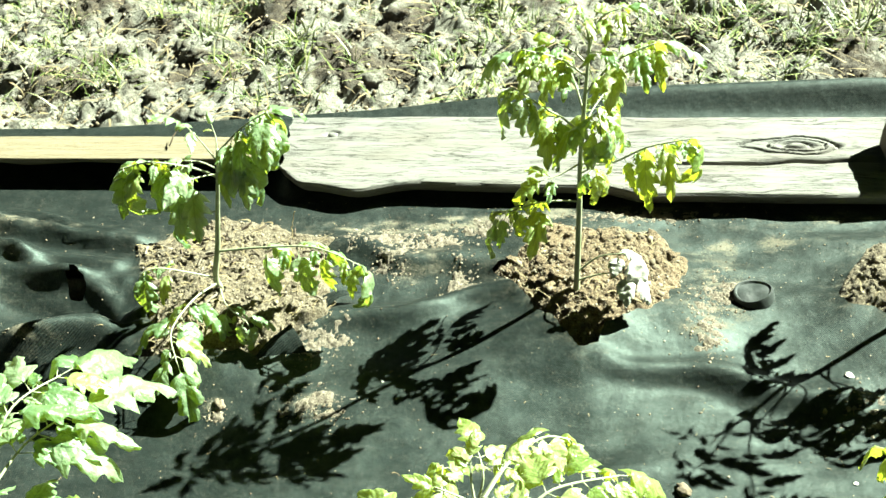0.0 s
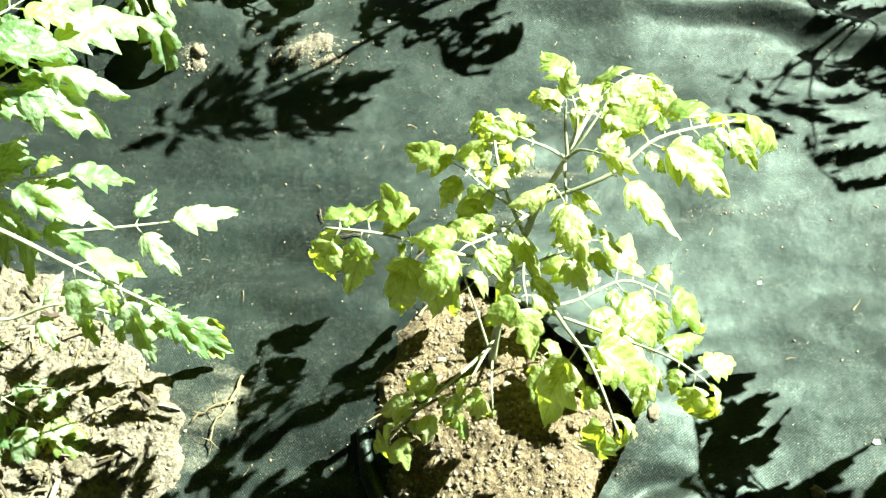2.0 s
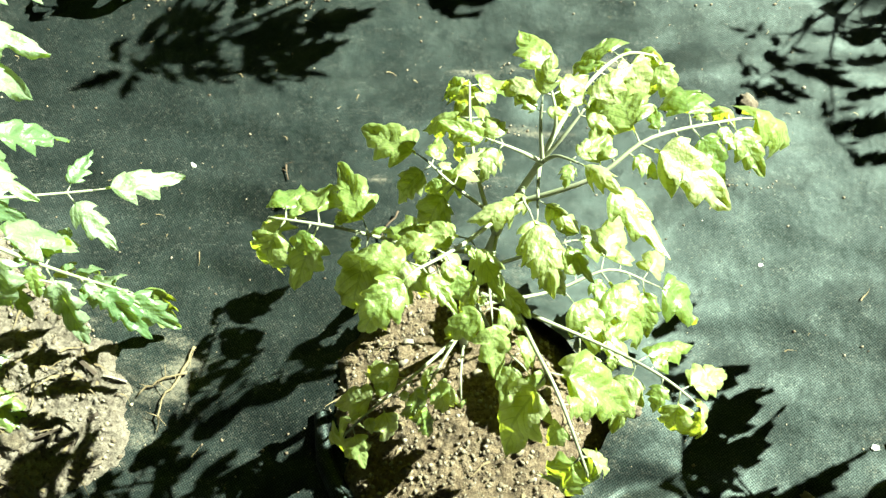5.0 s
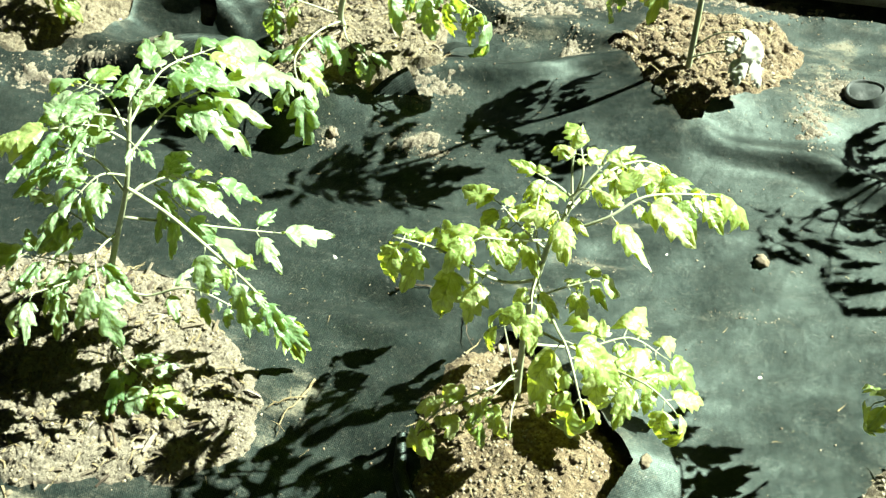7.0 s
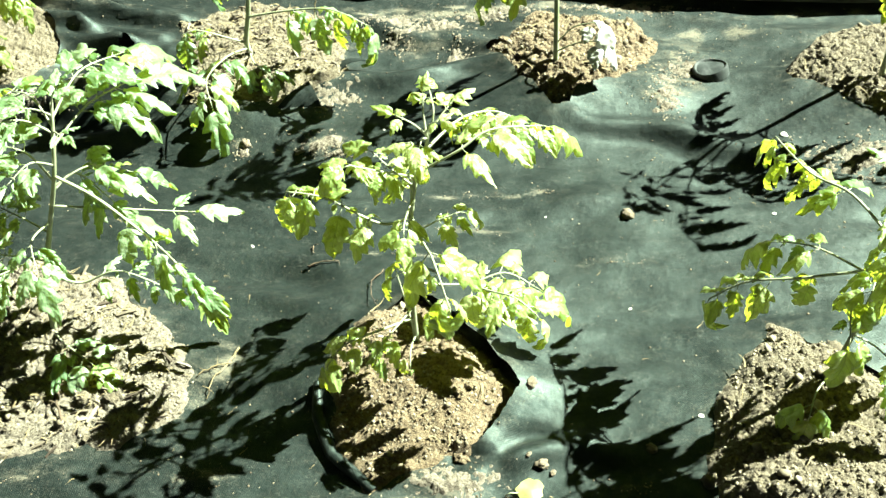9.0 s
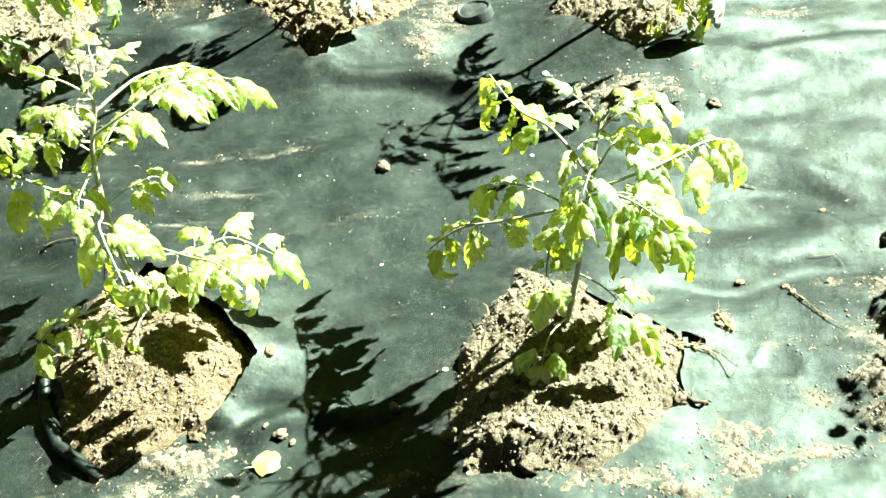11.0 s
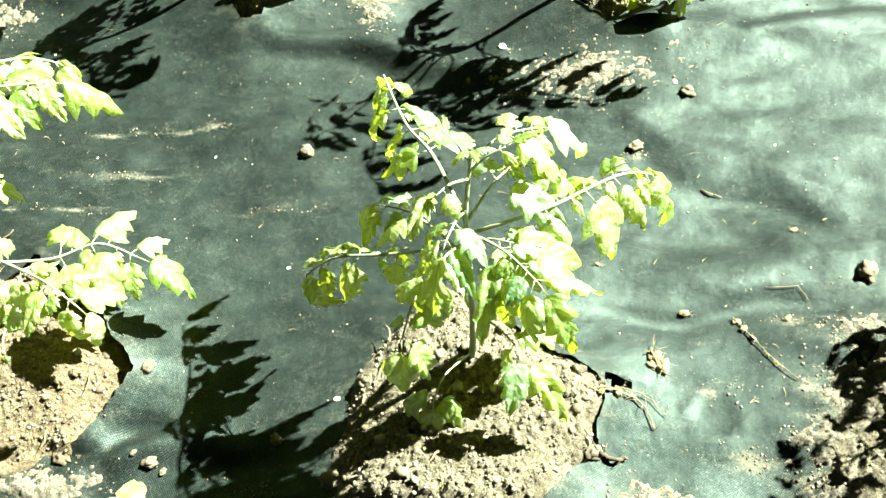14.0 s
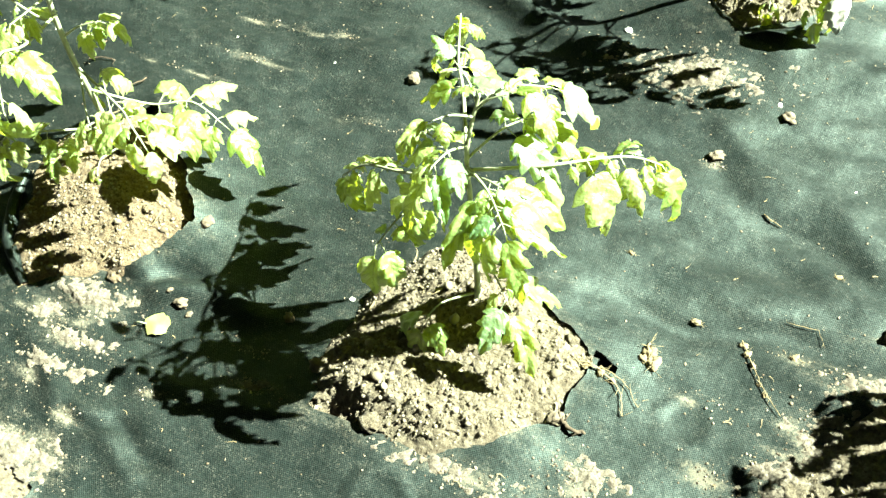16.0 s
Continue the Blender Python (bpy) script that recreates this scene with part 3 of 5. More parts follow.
# ---- soil in the openings ----
MOUND = {"a": 0.014, "b": 0.022, "c": 0.02, "d": 0.012, "e": 0.018, "f": 0.026, "g": 0.006, "z": 0.02, "h": 0.02, "slit_a": -0.03, "slit_c": -0.03, "slit_shade_f": -0.03}
OPEN = {"e": 1.0, "b": 0.8, "a": 0.6, "c": 0.7, "f": 0.3, "d": 0.0, "g": 0.0}
MOUNDS = {}
GRAIN = 0.0020
# how lumpy the soil lies
ROUGH = {"a": 0.6, "b": 0.7, "c": 0.6, "d": 0.60, "e": 0.36, "f": 0.60, "g": 0.5}


def build_mound(k):
    """Soil that sinks behind the lifted edge of the sheet and spills over it elsewhere."""
    poly = HOLES[k]
    p = np.array(poly)
    (x0, y0), (x1, y1) = p.min(0) - 0.05, p.max(0) + 0.05
    xs, ys = np.arange(x0, x1, GRAIN), np.arange(y0, y1, GRAIN)
    X, Y = np.meshgrid(xs, ys)
    sd, _, _ = edge_distance(poly, X, Y)
    lip, (lx, ly) = LIPS[k]
    cx, cy = p.mean(0)
    facing = np.clip(((X - cx) * lx + (Y - cy) * ly) / (np.hypot(X - cx, Y - cy) + 1e-6), -1, 1)
    open_edge = np.clip((facing - 0.1) / 0.5, 0, 1) * OPEN.get(k, 0.3)
    deep = np.clip(-sd / 0.07, 0, 1)
    base = sheet_height(X, Y)
    if k.startswith("slit"):
        Z = base - 0.035
    else:
        grain = noisy(X, Y, 16, 16, 2.0, 2)
        rim = (0.004 + 0.010 * grain) * (1 - open_edge) - 0.020 * open_edge
        rim = rim + lip * 0.3 * (1 - open_edge)
        Z = base + rim + (MOUND[k] - rim) * (1 - (1 - deep) ** 2)
        rough = ROUGH.get(k, 0.6)
        Z += (0.007 * rough * grain + 0.005 * rough * noisy(X, Y, 70, 70, 5.0, 2)) * (0.4 + 0.6 * deep)
        Z += rough * (0.0115 * crumbs(X, Y, 0.019, 1.0) * (noisy(X, Y, 30, 30, 3.0, 1) > 0.12) + 0.0078 * crumbs(X, Y, 0.0105, 2.0) + (0.0040 + 0.002 / (rough + 0.3)) * crumbs(X, Y, 0.0062, 5.0) - 0.006) * np.clip(deep * 3 + 0.35, 0, 1)
        spill = np.clip(sd / (0.012 + 0.014 * noisy(X, Y, 11, 11, 8.0, 2)).clip(0.004), 0, 3)
        Z -= spill * (0.010 + 0.02 * open_edge)
    if k == "f":
        Z -= 0.035 * np.exp(-(((X - 0.785) / 0.035) ** 2) - ((Y + 0.392) / 0.022) ** 2)
    me, _ = grid_mesh("soil_mound", xs, ys, Z, material={"b": BROWN_SOIL, "e": BROWN_SOIL, "d": DUST_SOIL}.get(k, SOIL))
    MOUNDS[k] = (xs, ys, Z, sd)
    return thing("soil_mound", me, "crumbly light brown soil in an opening of the fabric", "soil", group="planting holes", kind="structure")


for key in HOLES:
    build_mound(key)


# ---- boards along the bed ----
def board_mesh(name, x0, x1, y0, y1, h, material, wave, step=0.012, crack=False, seed=0.0, under=0.009):
    """A plank with wavy edges and rounded arrises, its top a fine grid."""
    xs = np.arange(x0, x1, step)
    across = [0, 0, 0.0, 0.012, 0.03] + list(np.linspace(0.05, 0.95, 116 if crack else 40)) + [0.97, 0.988, 1.0, 1, 1]
    n = len(across)
    verts, faces = [], []
    for x in xs:
        f = y0 + wave * fbm(x * 3.1, seed, 0.0, 3)
        if crack:
            # a wany front edge: a bulge near the sawn end, wider past the middle, the corner broken off
            step_out = min(1.0, max(0.0, (x - 0.50) / 0.08))
            f -= 0.018 * math.exp(-(((x - 0.055) / 0.055) ** 2)) + 0.022 * step_out * step_out * (3 - 2 * step_out) - 0.045 * max(0.0, 1 - (x - x0) / 0.065) ** 1.6
        b = y1 + wave * 0.7 * fbm(x * 2.3, seed + 5, 0.0, 3)
        for j, v in enumerate(across):
            y = f + (b - f) * v
            z = h + 0.0015 * fbm(x * 4, y * 60, seed, 3)
            if j in (0, n - 1):
                z = 0.002
                y += under * 2.2 if j == 0 else 0
            elif j in (1, n - 2):
                z = h * 0.5
                y += (under if j == 1 else 0.004) * (0.8 + 0.5 * fbm(x * 9, seed, 3, 2))
            elif j in (2, n - 3):
                z -= 0.006
            elif j in (3, n - 4):
                z -= 0.0015
            if crack:
                line = 0.793 + 0.010 * math.sin(x * 7) + 0.006 * fbm(x * 14, 0, 0, 2)
                if 0.60 < x < 1.12:
                    z -= 0.024 * math.exp(-(((y - line) / (0.0024 + 0.0016 * math.sin(6 * (x - 0.6)))) ** 2))
                small = math.hypot((x + 0.02) / 0.012, (y - 0.868) / 0.008)
                z -= 0.006 * math.exp(-(((small - 1) / 0.28) ** 2))
                kn = math.hypot((x - 0.845) / 0.078, (y - 0.835) / 0.026) * (1 + 0.35 * fbm(x * 14, y * 26, 3.0, 2))
                z -= 0.010 * math.exp(-(((kn - 1) / 0.05) ** 2)) - 0.003 * math.exp(-(kn**2)) + 0.008 * math.exp(-(((kn - 0.30) / 0.09) ** 2)) + 0.007 * math.exp(-(((kn - 0.66) / 0.035) ** 2))
            skew = max(0.0, 1 - (x - x0) / 0.05) * (0.06 * (y1 - y) + 0.006 * fbm(y * 40, seed, 1.0, 3)) if crack else 0.0
            verts.append((x + skew, y, z))
    m = len(xs)
    for i in range(m - 1):
        for j in range(n - 1):
            a = i * n + j
            faces.append((a, a + n, a + n + 1, a + 1))
    faces.append(tuple(range(n)))
    faces.append(tuple(range((m - 1) * n, m * n))[::-1])
    me = mesh_of(name, verts, faces, material)
    me.set_sharp_from_angle(angle=radians(35))
    return me


thing("weathered_board", board_mesh("weathered_board", -0.110, 1.75, 0.722, 0.925, 0.042, WEATHERED, 0.007, 0.005, True, 0.0, 0.010), "silver-grey weathered plank with a cracked knot lying on the fabric", "plank")
thing("pine_board", board_mesh("pine_board", -1.7, -0.112, 0.770, 0.842, 0.056, PINE, 0.003, 0.012, False, 4.0, 0.026), "narrow pale yellow pine batten lying beside the grey plank", "plank")

thing("pale_board", board_mesh("pale_board", -0.75, 0.262, -0.635, -0.532, 0.032, PALE_WOOD, 0.004, 0.012, False, 9.0), "pale bare wooden plank lying on the black fabric", "plank", pose(0, 0, -0.008))


def block_mesh():
    bm = bmesh.new()
    bmesh.ops.create_cube(bm, size=1)
    bmesh.ops.subdivide_edges(bm, edges=bm.edges[:], cuts=6, use_grid_fill=True)
    for v in bm.verts:
        v.co = Vector((v.co.x * 0.42, v.co.y * 0.11, v.co.z * 0.075))
        v.co += Vector((0, 1, 1)) * 0.003 * fbm(v.co.x * 9, v.co.y * 30, v.co.z * 30, 2)
    bmesh.ops.bevel(bm, geom=[e for e in bm.edges if e.calc_face_angle(0) > 1.0], offset=0.008, segments=3, affect="EDGES")
    me = bpy.data.meshes.new("timber_block")
    bm.to_mesh(me)
    bm.free()
    me.shade_smooth()
    me.materials.append(BLOCK)
    return me


thing("timber_block", block_mesh(), "brown weathered timber offcut lying on the grey plank", "timber", pose(1.20, 0.80, 0.078, 0, 0, 4))


# ---- tomato plants ----
def leaflet_mesh(seed, curl, fold, slim=1.0, deep=0.44):
    """A lobed, toothed tomato leaflet one unit long along x, drooping to its tip; lobes point forward."""
    r = random.Random(seed)
    nu, nv = 36, 8
    lobes, shift = r.choice((3, 3, 4, 4)), r.uniform(0, 0.3)
    wide = r.uniform(0.27, 0.35) * slim
    twist, lean = r.uniform(-0.5, 0.5), r.uniform(-0.12, 0.12)
    verts, uvs, faces = [], [], []
    x = z = 0.0
    wave = r.uniform(0, 6)
    for i in range(nu + 1):
        u = i / nu
        ang = curl * (u ** 1.3) - 0.12
        if i:
            x += math.cos(ang) / nu
            z -= math.sin(ang) / nu
        q = max(0.0, (u - 0.07) / 0.93)
        body = max(0.0, math.sin(math.pi * q ** 0.60)) ** 0.75 * (1.08 - 0.42 * q)
        for j in range(nv + 1):
            v = -1 + 2 * j / nv
            ph = (q * lobes + shift + (0.21 if v > 0 else 0)) % 1.0
            saw = ph / 0.78 if ph < 0.78 else (1 - ph) / 0.22
            cut = deep * min(1.0, q * 5, (1 - q) * 5)
            edge = 1.0 - cut * (1 - saw) + 0.16 * abs(math.sin(ph * 8.5 + seed)) * cut
            w = wide * body * (1 + (edge - 1) * abs(v) ** 1.5) + 0.006
            y = v * w
            vein = 0.5 + 0.5 * math.cos(2 * math.pi * (q * lobes + shift - 0.3 * abs(v)))
            lift = fold * abs(y) - (0.55 + 0.5 * abs(fold)) * abs(v) ** 4 * w * (0.5 + 0.5 * saw)
            lift += 0.030 * (vein - 0.5) * math.sin(math.pi * abs(v)) * body + twist * y * u
            lift += 0.035 * math.sin(u * 8 + wave + v * 1.8) * abs(v) + 0.07 * fbm(u * 2.6 + seed * 3, v * 1.3, wave, 2) * min(1, 6 * u)
            sweep = w * abs(v) * (0.42 * saw - 0.12) * min(1.0, q * 4)
            verts.append((x + sweep * math.cos(ang) + lift * math.sin(ang), y + lean * u * u, z + lift * math.cos(ang) - sweep * math.sin(ang)))
            uvs.append((u, (v + 1) / 2))
    for i in range(nu):
        for j in range(nv):
            a = i * (nv + 1) + j
            faces.append((a, a + nv + 1, a + nv + 2, a + 1))
    me = mesh_of("leaflet", verts, faces, LEAF)
    layer = me.uv_layers.new(name="UVMap")
    for loop in me.loops:
        layer.data[loop.index].uv = uvs[loop.vertex_index]
    return me


SHAPES = [leaflet_mesh(s, c, f) for s, (c, f) in enumerate([(0.6, 0.45), (1.0, 0.35), (1.5, 0.30), (1.1, -0.30), (0.8, 0.6), (1.8, -0.2), (0.4, 0.4), (1.3, 0.5), (0.9, -0.4), (2.1, 0.3), (0.7, 0.2), (1.2, 0.1)])]


def recoloured(shapes, material):
    out = [me.copy() for me in shapes]
    for me in out:
        me.materials.clear()
        me.materials.append(material)
    return out


PALE_SHAPES = recoloured([leaflet_mesh(80, 0.5, 0.15, 1.15, 0.14), leaflet_mesh(81, 0.8, 0.10, 1.20, 0.16)], PALE_LEAF)
COOL_SHAPES = recoloured(SHAPES, COOL_LEAF)
STAR_SHAPES = recoloured([leaflet_mesh(20 + n, c, f, 0.80, 0.55) for n, (c, f) in enumerate([(0.2, 0.5), (0.5, 0.4), (0.7, 0.3), (0.35, 0.6), (0.9, 0.3), (0.1, 0.4)])], COOL_LEAF)
SLIM_SHAPES = [leaflet_mesh(40 + n, c, f, 0.62, 0.5) for n, (c, f) in enumerate([(0.8, 0.4), (1.2, 0.3), (0.5, 0.5), (1.5, 0.2), (1.0, -0.2)])]
LOBED_SHAPES = [leaflet_mesh(60 + n, c, f, 0.80, 0.60) for n, (c, f) in enumerate([(0.9, 0.5), (1.3, 0.35), (0.6, 0.6), (1.6, 0.3), (1.1, -0.3), (1.9, 0.4), (0.8, 0.3)])]
LOBED_COOL = recoloured(LOBED_SHAPES, COOL_LEAF)


def leaflet_pose(at, way, up, size, broadness):
    x = Vector(way).normalized()
    z = Vector(up) - x * Vector(up).dot(x)
    z = z.normalized() if z.length > 1e-3 else x.orthogonal().normalized()
    y = z.cross(x)
    m = Matrix((x, y, z)).transposed().to_4x4()
    return Matrix.Translation(at) @ m @ Matrix.Diagonal((size, size * broadness, size, 1))


def smooth_line(points, sub):
    """A curve through the points."""
    pts, out = [Vector(p) for p in points], []
    for i in range(len(pts) - 1):
        p0, p1, p2, p3 = pts[max(i - 1, 0)], pts[i], pts[i + 1], pts[min(i + 2, len(pts) - 1)]
        for q in range(sub):
            t = q / sub
            out.append(0.5 * ((2 * p1) + (p2 - p0) * t + (2 * p0 - 5 * p1 + 4 * p2 - p3) * t * t + (3 * p1 - p0 - 3 * p2 + p3) * t**3))
    return out + [pts[-1]]


SLOTS = {1: (0.86,), 2: (0.60, 0.93), 3: (0.48, 0.72, 0.94), 4: (0.38, 0.58, 0.78, 0.95)}


def add_leaf(plant, origin, line, r, hang=0.5, pairs=3, size=1.0, shapes=SHAPES):
    """A compound leaf: its rachis runs along the line to the base of the end leaflet, and the leaflets are its pieces."""
    pts = smooth_line([Vector(p) - origin for p in line], 6)
    run = [0.0]
    for p, q in zip(pts, pts[1:]):
        run.append(run[-1] + (q - p).length)
    L, n = run[-1], len(pts)
    thick = 0.0011 + 0.0028 * L
    verts, faces = tube(pts, [thick * (1.25 - 0.65 * k / L) for k in run], 6)
    down = Vector((0, 0, -1))
    made = []

    def on(s):
        i = next(k for k in range(1, n) if run[k] >= s * L - 1e-9)
        t = (s * L - run[i - 1]) / max(run[i] - run[i - 1], 1e-6)
        return pts[i - 1].lerp(pts[i], t), (pts[i] - pts[i - 1]).normalized()

    def put(at, way, up, length, broadness=1.0):
        way = way.normalized()
        foot = at + way * length * 0.16 + Vector((0, 0, 0.02 * length))
        v, f = tube([at, foot], [thick * 0.5, thick * 0.32], 5)
        k = len(verts)
        verts.extend(v)
        faces.extend(tuple(i + k for i in q) for q in f)
        made.append((r.choice(shapes), leaflet_pose(foot, way + down * hang * 0.25, up, length, broadness * r.uniform(0.85, 1.15))))

    end, ahead = on(1.0)
    put(end, ahead * (1.15 - hang) + down * hang * r.uniform(0.7, 1.1), Vector((r.uniform(-0.3, 0.3), r.uniform(-0.3, 0.3), 1)) + ahead * hang, 0.060 * size * r.uniform(0.95, 1.2))
    slots = SLOTS[pairs]
    for k, s in enumerate(slots):
        at, ahead = on(min(1.0, s * r.uniform(0.97, 1.03)))
        for sgn in (-1, 1):
            if r.random() < 0.05:
                continue
            side = ahead.cross(Vector((0, 0, 1))).normalized() * sgn
            way = side * r.uniform(0.8, 1.0) + ahead * r.uniform(0.2, 0.7) + down * hang * r.uniform(0.4, 1.35)
            length = (0.050, 0.057, 0.053, 0.046)[k + 4 - len(slots)] * size * r.uniform(0.78, 1.2)
            put(at, way, Vector((0, 0, 1)) + side * (hang * r.uniform(0.3, 0.9) - 0.15) + ahead * r.uniform(-0.3, 0.3), length)
        if k < len(slots) - 1:
            for sgn in (-1, 1):
                at2, ahead2 = on((s + slots[k + 1]) / 2 + 0.03 * sgn)
                side = ahead2.cross(Vector((0, 0, 1))).normalized() * sgn
                put(at2, side + ahead2 * 0.3 + down * hang * 0.5, Vector((0, 0, 1)), r.uniform(0.013, 0.026) * size, 1.1)
    leaf = part("leaf", mesh_of("leaf", verts, faces, STEM), plant)
    for me, m in made:
        part("leaflet", me, leaf, m)
    return leaf


def arch(a, tip, droop, r):
    """A rachis that rises from a and bends over towards the tip of its end leaflet."""
    a, tip = Vector(a), Vector(tip)
    L = (tip - a).length
    end = a.lerp(tip, 0.70 + 0.18 * droop) + Vector((0, 0, 0.34 * L * droop + 0.02 * L))
    mid = a.lerp(end, 0.5) + Vector((r.uniform(-0.05, 0.05), r.uniform(-0.05, 0.05), 0.08 + 0.02 * droop)) * L
    return [a, mid, end]


def build_plant(label, stem, leaves, seed, thick=0.0044, young=5, pale=(), size=1.0, shapes=SHAPES):
    """A young tomato plant. stem: points from the soil to the growing tip. leaves: how far up, then either the rachis's further points
    in a list or the tip of the end leaflet, then droop, pairs and size."""
    r = random.Random(seed)
    stem = [Vector(p) for p in stem]
    origin = stem[0].copy()
    plant = thing("tomato_plant", None, label, "tomato plant", Matrix.Translation(origin), "tomato plants in the bed")
    dense = smooth_line(stem, 6)
    n = len(dense) - 1
    down = [dense[0] + Vector((0, 0, -0.04))] + dense
    v, f = tube([p - origin for p in down], [thick * 1.1] + [thick * (1.08 - 0.68 * i / n) for i in range(n + 1)], 8)
    part("stem", mesh_of("stem", v, f, STEM), plant)

    def on(s):
        i = min(s * n, n - 1e-3)
        return dense[int(i)].lerp(dense[int(i) + 1], i - int(i))

    for s, way, droop, pairs, *more in leaves:
        line = [on(s), *way] if isinstance(way, list) else arch(on(s), way, droop, r)
        add_leaf(plant, origin, line, r, droop, pairs, more[0] if more else size, shapes)
    for s, tip in pale:
        add_leaf(plant, origin, arch(on(s), tip, 0.7, r), r, 0.7, 1, 0.92, PALE_SHAPES)
    for i in range(young):
        s = 0.88 + 0.12 * i / young
        a = i * 2.4 + seed
        p = on(s)
        reach = 0.055 - 0.035 * i / young
        add_leaf(plant, origin, arch(p, p + Vector((math.cos(a) * reach, math.sin(a) * reach, 0.025 + 0.025 * i / young)), 0.1, r), r, 0.1, 1, size * (0.62 - 0.3 * i / young), shapes)
    return plant


build_plant("leafy young tomato plant growing in an open soil hole", [(0.318, -0.190, 0.02), (0.322, -0.192, 0.11), (0.333, -0.195, 0.25), (0.350, -0.190, 0.36), (0.368, -0.177, 0.415), (0.372, -0.186, 0.448)],
            [(0.50, [(0.297, -0.186, 0.285), (0.236, -0.195, 0.335), (0.185, -0.193, 0.340)], 0.85, 4, 1.15),
             (0.64, [(0.328, -0.237, 0.430), (0.306, -0.270, 0.470)], 0.45, 3, 0.80),
             (0.55, [(0.330, -0.140, 0.310), (0.319, -0.090, 0.290), (0.312, -0.030, 0.268)], 0.6, 4, 0.92),
             (0.78, [(0.395, -0.110, 0.400), (0.425, -0.060, 0.372), (0.452, -0.045, 0.350)], 0.7, 4, 0.9),
             (0.66, [(0.405, -0.178, 0.412), (0.440, -0.152, 0.424), (0.498, -0.127, 0.412)], 0.35, 4, 1.02),
             (0.30, [(0.395, -0.165, 0.150), (0.445, -0.140, 0.150), (0.485, -0.140, 0.125)], 0.12, 3, 1.35),
             (0.36, [(0.430, -0.230, 0.225), (0.475, -0.256, 0.245), (0.502, -0.270, 0.235)], 0.40, 3, 1.08),
             (0.50, [(0.375, -0.265, 0.340), (0.395, -0.310, 0.370), (0.418, -0.350, 0.335)], 0.9, 2, 1.2),
             (0.18, [(0.280, -0.250, 0.135), (0.250, -0.285, 0.150), (0.228, -0.302, 0.125)], 0.75, 3, 0.95),
             (0.08, [(0.303, -0.165, 0.110), (0.288, -0.140, 0.150)], 0.8, 1, 1.0),
             (0.72, [(0.362, -0.215, 0.455), (0.366, -0.228, 0.468)], 0.35, 1, 0.72),
             (0.56, [(0.345, -0.230, 0.345), (0.348, -0.252, 0.350)], 0.6, 2, 0.72),
             (0.60, [(0.318, -0.175, 0.375), (0.295, -0.160, 0.385)], 0.5, 2, 0.8),
             (0.44, [(0.370, -0.190, 0.300), (0.400, -0.180, 0.310)], 0.5, 2, 0.72),
             (0.34, [(0.352, -0.225, 0.190), (0.375, -0.245, 0.190)], 0.7, 1, 0.8),
             (0.10, [(0.320, -0.225, 0.070), (0.322, -0.245, 0.060)], 0.7, 1, 0.75),
             (0.22, [(0.295, -0.250, 0.120), (0.285, -0.275, 0.115)], 0.9, 2, 0.8),
             (0.82, [(0.378, -0.165, 0.455), (0.372, -0.145, 0.470)], 0.4, 1, 0.7)], 11)
build_plant("slender young tomato plant with drooping leaves in crumbly soil", [(0.882, -0.195, 0.02), (0.892, -0.200, 0.13), (0.899, -0.205, 0.26), (0.902, -0.203, 0.34), (0.910, -0.182, 0.40)],
            [(0.72, [(0.862, -0.135, 0.335), (0.823, -0.076, 0.310), (0.786, -0.002, 0.300)], 0.75, 4, 1.14),
             (0.92, [(0.930, -0.162, 0.398), (0.962, -0.140, 0.388)], 0.35, 2, 1.03),
             (0.64, [(0.972, -0.183, 0.325), (1.035, -0.130, 0.310), (1.068, -0.112, 0.292)], 0.75, 4, 1.37),
             (0.58, [(0.816, -0.195, 0.250), (0.755, -0.187, 0.225), (0.715, -0.186, 0.185)], 0.9, 4, 1.08),
             (0.52, [(0.838, -0.150, 0.255), (0.795, -0.125, 0.235)], 0.35, 2, 1.25),
             (0.56, [(0.862, -0.256, 0.290), (0.853, -0.312, 0.290)], 0.85, 2, 1.20),
             (0.66, [(0.940, -0.235, 0.330), (0.972, -0.268, 0.335)], 0.45, 3, 1.25),
             (0.30, [(0.922, -0.215, 0.150), (0.950, -0.236, 0.135)], 0.30, 2, 1.40),
             (0.10, [(0.862, -0.240, 0.080), (0.853, -0.270, 0.075)], 0.75, 1, 1.14),
             (0.60, [(0.885, -0.235, 0.315), (0.875, -0.262, 0.310)], 0.6, 2, 1.03),
             (0.62, [(0.930, -0.215, 0.318), (0.955, -0.222, 0.320)], 0.55, 2, 1.05),
             (0.76, [(0.898, -0.228, 0.362), (0.892, -0.250, 0.362)], 0.60, 2, 0.95),
             (0.70, [(0.925, -0.170, 0.345), (0.945, -0.140, 0.340)], 0.5, 2, 1.25)], 23, 0.0040, young=4, shapes=SHAPES[:6] + COOL_SHAPES[:3] + LOBED_SHAPES + SLIM_SHAPES[:3])
